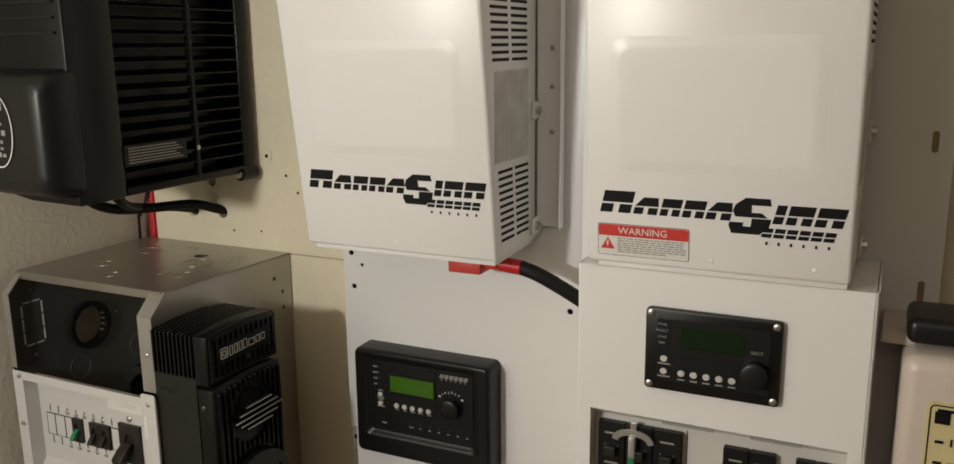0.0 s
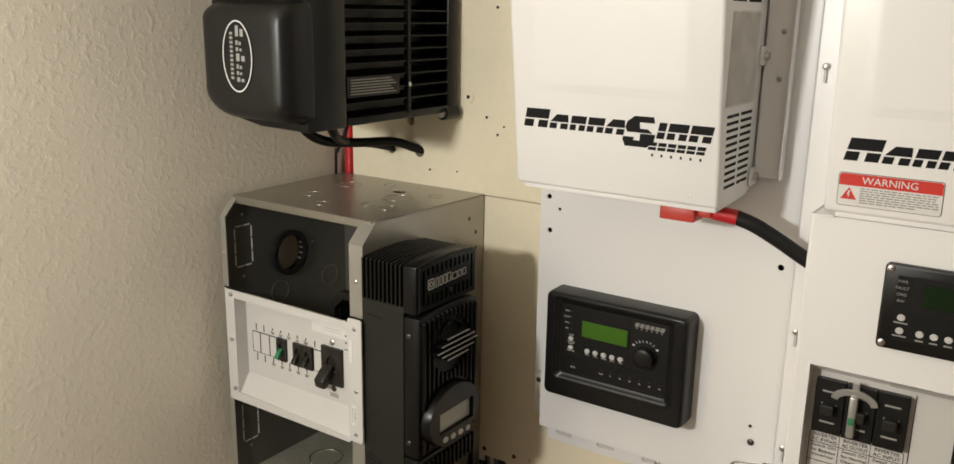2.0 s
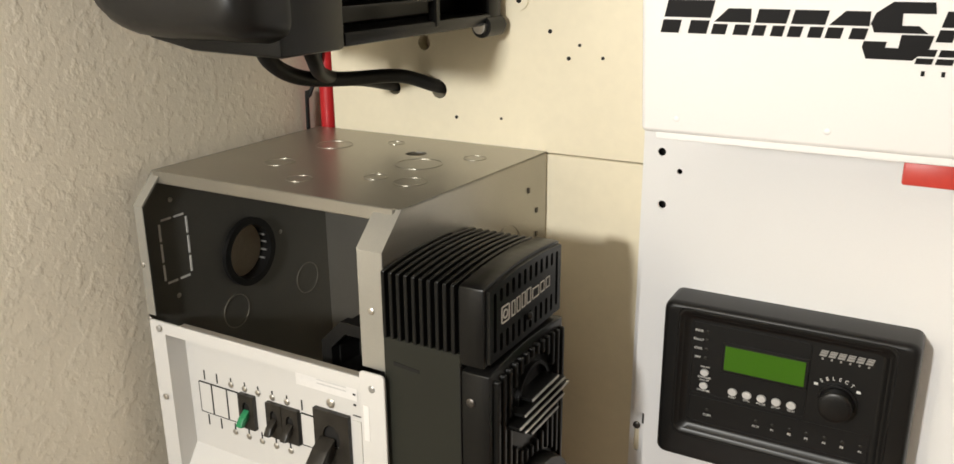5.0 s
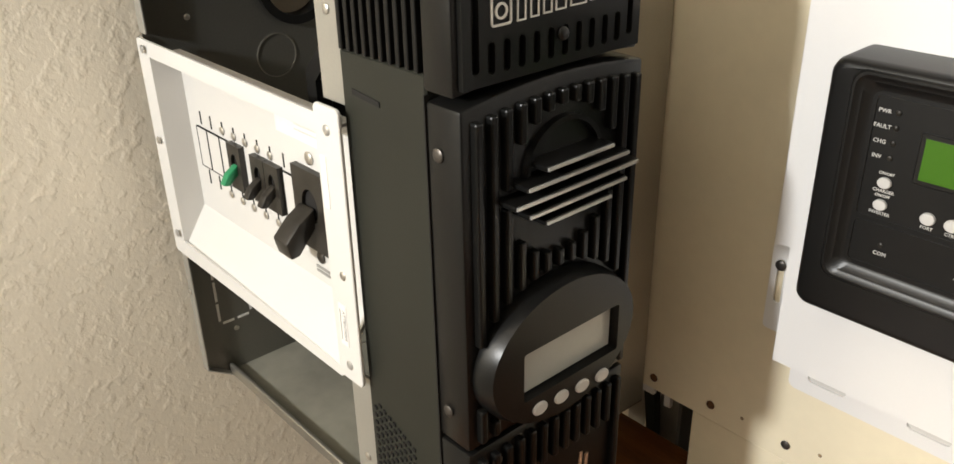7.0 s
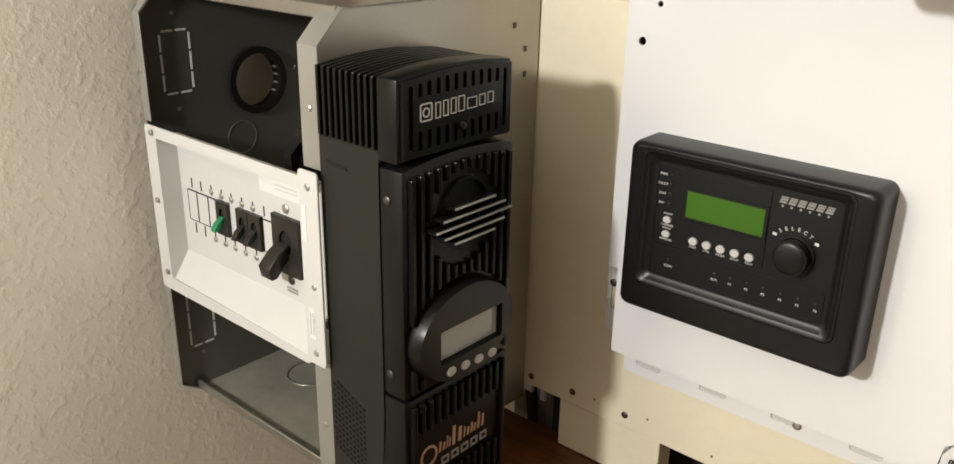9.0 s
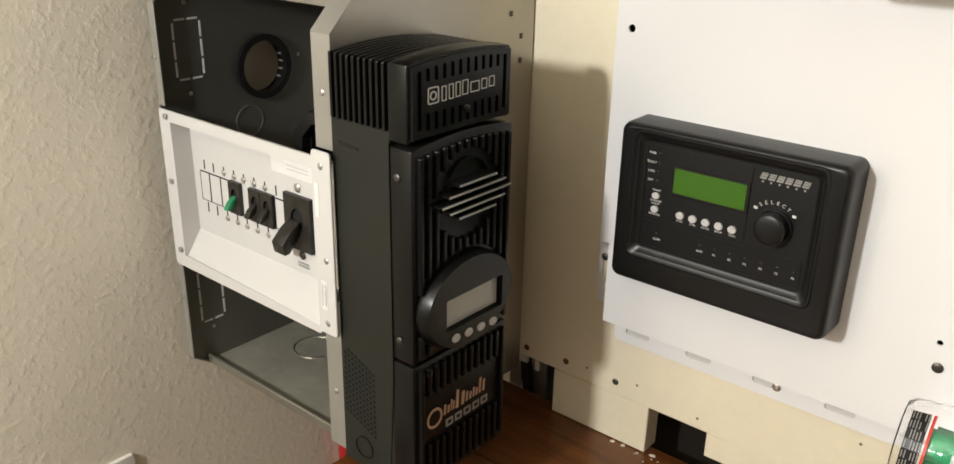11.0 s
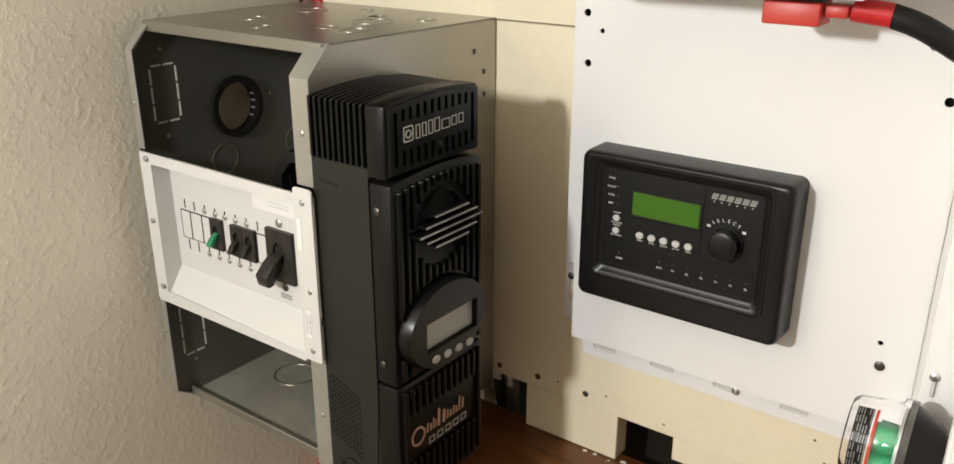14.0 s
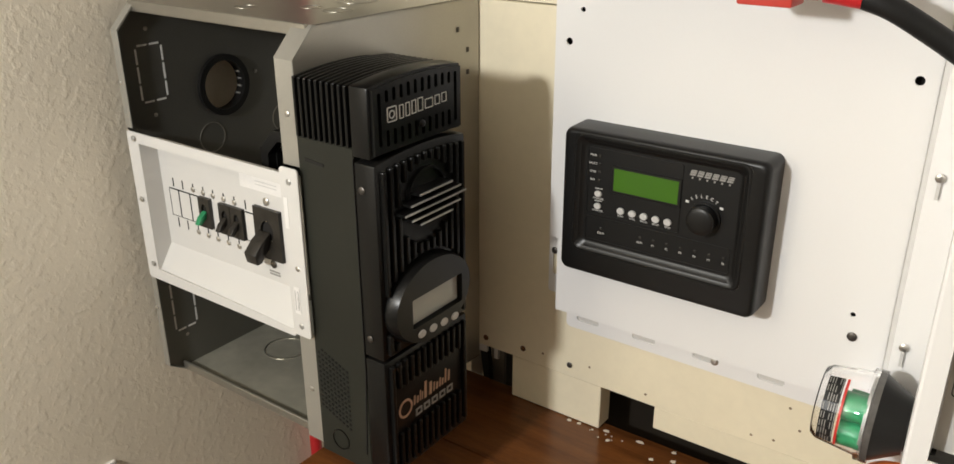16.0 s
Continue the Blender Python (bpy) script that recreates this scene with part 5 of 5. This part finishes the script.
for i, s in enumerate(("PORT", "CTRL", "METER", "SETUP", "TECH")):
    x = -0.6711 + i * 0.0139
    part("button", prism(ellipse(x, 1.0898, 0.0045, 0.0039, 16), "y", TP - 0.0022, TP + 0.0008, 0.0006, 1), BUTTON, rt, "", True)
    part("label_text", words(s, (x, TP, 1.0836), 0.0029), PRINT, rp)
part("label_text", words("COM", (-0.6945, TP, 1.0576), 0.0036), PRINT, rp)
part("status_light", dome((-0.6948, TP, 1.0636), "y", 0.0017, 0.5, 10), BREAKER, rp)
for i, s in enumerate(("AUX", "P1", "P2", "P3", "P4", "P5", "P6")):
    x = -0.6464 + i * 0.01588
    part("label_text", words(s, (x, TP, 1.0582), 0.0034), PRINT, rp)
    part("status_light", dome((x, TP, 1.0642), "y", 0.0017, 0.5, 10), BREAKER, rp)
KX, KZ = -0.5765, 1.1035
for k, ch in enumerate("SELECT"):
    a = radians(37 - 14.0 * k)
    part("label_text", words(ch, (KX - 0.0010 - 0.0232 * math.sin(a), TP, KZ + 0.0232 * math.cos(a)), 0.0050, turn=math.degrees(a)), PRINT, rp)
for sgn in (-1, 1):
    a = radians(52 * sgn)
    part("arrow_mark", prism([(KX - 0.0010 - 0.0235 * math.sin(a) + dx, KZ + 0.0235 * math.cos(a) + dz) for dx, dz in ((-0.0018, -0.001), (0.0018, -0.0014), (0.0018, 0.0010), (-0.0018, 0.0014))], "y", TP - 0.0003, TP + 0.0006), PRINT, rp)
part("knob_collar", ring((KX, TP - 0.0008, KZ), "y", 0.0180, 0.0158, 0.0030, 36), BLACK, rt, "", True)
kb = part("knob", rod((KX, TP - 0.0060, KZ), "y", 0.0150, 0.014, 0.0156, 36), BLACK, rt, "", True)
part("knob_cap", dome((KX, TP - 0.0126, KZ), "y", 0.0147, 0.16, 30), BLACK, kb, "", True)
for i in range(6):
    a = -0.5962 + i * 0.0079
    tm = bmesh.new()
    for lo, hi in ((0, 0.0018), (0.0025, 0.0043), (0.0049, 0.0060)):
        prism([(a + lo * 0.3, 1.1470 + lo), (a + 0.0062 + lo * 0.3, 1.1470 + lo), (a + 0.0062 + hi * 0.3, 1.1470 + hi), (a + hi * 0.3, 1.1470 + hi)], "y", TP - 0.0004, TP + 0.0006, bm=tm)
    box(a + 0.0025, a + 0.0042, TP - 0.0004, TP + 0.0006, 1.1436, 1.1454, bm=tm)
    part("mark_block", tm, GREY_PRINT, rp, "pale block of the trade mark")

# ---------------------------------------------------------------- red lug and cable under the first inverter
lug = thing("cable_lug", (-0.5, 1.09, 1.34), "red terminal cover under the inverter", "terminal cover")
part("terminal_cover", box(-0.546, -0.498, 1.064, 1.098, 1.330, 1.349, 0.002), RED_PLASTIC, lug, "", True)
part("terminal_neck", box(-0.499, -0.478, 1.072, 1.092, 1.337, 1.348, 0.003), RED_PLASTIC, lug, "", True)
part("sleeve", rod((-0.462, 1.082, 1.343), Vector((0.034, 0.004, -0.004)), 0.0100, 0.030, seg=18), RED_PIPE, lug, "red shrink sleeve", True)
part("stub", box(-0.57, -0.50, 1.075, 1.10, 1.348, 1.357), BLACK, lug)
solid("battery_cable", tube([(-0.450, 1.084, 1.342), (-0.424, 1.088, 1.333), (-0.392, 1.098, 1.314), (-0.366, 1.106, 1.297), (-0.345, 1.110, 1.286), (-0.320, 1.112, 1.276)], 0.0098, 18), RUBBER, "thick black battery cable from the red terminal to the panel", "cable", smooth=True)

# ---------------------------------------------------------------- clear surge protector at the panel's side
sp = thing("surge_protector", (EX0, 1.085, 0.965), "clear-domed surge protector with green parts inside", "surge protector")
AXIS = Vector((-1, -0.06, 0.02)).normalized()
BASE = Vector((EX0 + 0.011, 1.085, 0.964))


def along(d):
    return BASE + AXIS * d


part("neck", rod(along(0.006), AXIS, 0.018, 0.028, 0.024, 28), BLACK, sp, "", True)
part("base", rod(along(0.032), AXIS, 0.027, 0.026, 0.042, 36), BLACK, sp, "", True)
part("base_flange", rod(along(0.0475), AXIS, 0.0445, 0.006, seg=40), SMOKE, sp, "smoky grey clear flange", True)
d0 = bmesh.new()
n = 36
u = AXIS.orthogonal().normalized()
w = AXIS.cross(u)
rings = []
for d, r in ((0.0505, 0.0445), (0.056, 0.0445), (0.0565, 0.0410), (0.092, 0.0365), (0.097, 0.033), (0.0975, 0.0), (0.0960, 0.0), (0.0955, 0.031), (0.091, 0.0350), (0.058, 0.0393), (0.0505, 0.0395)):
    c = along(d)
    rings.append([d0.verts.new(c)] if r == 0 else [d0.verts.new(c + r * (math.cos(2 * math.pi * k / n) * u + math.sin(2 * math.pi * k / n) * w)) for k in range(n)])
for a, b_ in zip(rings, rings[1:] + rings[:1]):
    for k in range(n):
        if len(a) == 1 and len(b_) == 1:
            continue
        if len(a) == 1:
            d0.faces.new((a[0], b_[(k + 1) % n], b_[k]))
        elif len(b_) == 1:
            d0.faces.new((a[k], a[(k + 1) % n], b_[0]))
        else:
            d0.faces.new((a[k], a[(k + 1) % n], b_[(k + 1) % n], b_[k]))
cap = part("clear_cap", d0, CLEAR, sp, "clear plastic cap", True)
cap.visible_shadow = False
for dz, dy in ((0.014, -0.018), (-0.012, -0.020), (0.0, 0.012)):
    c = along(0.062) + Vector((0, dy, dz))
    part("green_varistor", rod(c, AXIS, 0.0135, 0.020, seg=20), GREEN, sp, "green disc inside the cap", True)
part("inner_board", rod(along(0.053), AXIS, 0.036, 0.003, seg=28), GREY_METAL, sp)


def shell_r(d):
    return 0.0410 - (d - 0.0565) * 0.1268


# printed sleeve on the cap's near side
sl = bmesh.new()
red_line = bmesh.new()
txt = bmesh.new()
for k in range(8):
    a0, a1 = (2 * math.pi) * 0.036 * k, (2 * math.pi) * 0.036 * (k + 1)

    def pt(d, r, a):
        best = Vector((0, -1, 0.2))
        b1 = (best - AXIS * best.dot(AXIS)).normalized()
        b2 = AXIS.cross(b1)
        return along(d) + r * (math.cos(a - 0.75) * b1 + math.sin(a - 0.75) * b2)
    for bm_, da, db, r in ((sl, 0.0765, 0.0905, 0.0005), (red_line, 0.0725, 0.0748, 0.0006)):
        q = [bm_.verts.new(pt(d, shell_r(d) + r + e, a)) for e in (0, 0.0004) for d, a in ((da, a0), (db, a0), (db, a1), (da, a1))]
        for f in ((0, 1, 2, 3), (4, 5, 6, 7), (0, 1, 5, 4), (2, 3, 7, 6), (1, 2, 6, 5), (0, 3, 7, 4)):
            bm_.faces.new([q[i] for i in f])
    for j in range(6):
        if (k * 7 + j * 3) % 5:
            d = 0.0770 + j * 0.0023
            q = [txt.verts.new(pt(d_, shell_r(d_) + 0.0013, a)) for d_, a in ((d, a0 + 0.02), (d + 0.0008, a0 + 0.02), (d + 0.0008, a1 - 0.02 * (j % 3)), (d, a1 - 0.02 * (j % 3)))]
            txt.faces.new(q)
for bm_ in (sl, red_line):
    bmesh.ops.remove_doubles(bm_, verts=bm_.verts, dist=0.00005)
part("printed_label", sl, BLACK_FLAT, sp, "dark printed label with pale lines")
part("red_band", red_line, RED, sp)
part("text_bars", txt, GREY_PRINT, sp)
part("orange_wire", tube([(EX0 + 0.004, 1.07, 0.925), (EX0 - 0.02, 1.075, 0.915), (EX0 - 0.035, 1.09, 0.89), (EX0 - 0.03, 1.12, 0.86)], 0.009, 12), ORANGE, sp, "orange sleeve below the base", True)

# ---------------------------------------------------------------- small white box beside the panel
wb = thing("white_box", (0.08, 1.15, 1.05), "white plastic equipment box, shade put into its colour, with a yellow label", "equipment box")
part("body", box(0.010, 0.20, 1.0, 1.150, 1.05, 1.316, 0.016, 5), BOX_PLASTIC, wb, "", True)
part("lid_flange", box(-0.012, 0.21, 1.05, 1.150, 1.310, 1.322, 0.004), BOX_PLASTIC, wb, "", True)
part("yellow_label", prism(round_rect(0.036, 0.15, 1.16, 1.272, 0.006), "y", 0.9985, 1.001), YELLOW_LABEL, wb)
part("label_border", sheet_with_holes(round_rect(0.039, 0.147, 1.163, 1.269, 0.005), [round_rect(0.0402, 0.1458, 1.1642, 1.2678, 0.004)], "y", 0.9978, 0.9988), INK, wb)
for x, z, w_, h_ in ((0.044, 1.249, 0.014, 0.013), (0.062, 1.249, 0.012, 0.011), (0.078, 1.249, 0.04, 0.011), (0.046, 1.262, 0.02, 0.003), (0.046, 1.228, 0.008, 0.003), (0.060, 1.226, 0.002, 0.008), (0.046, 1.205, 0.008, 0.003), (0.06, 1.205, 0.03, 0.003)):
    part("text_bar", box(x, x + w_, 0.9976, 0.9988, z, z + h_), INK, wb)
part("lid", box(0.012, 0.19, 1.02, 1.10, 1.322, 1.350, 0.009, 4), BLACK, wb, "black plastic lid", True)
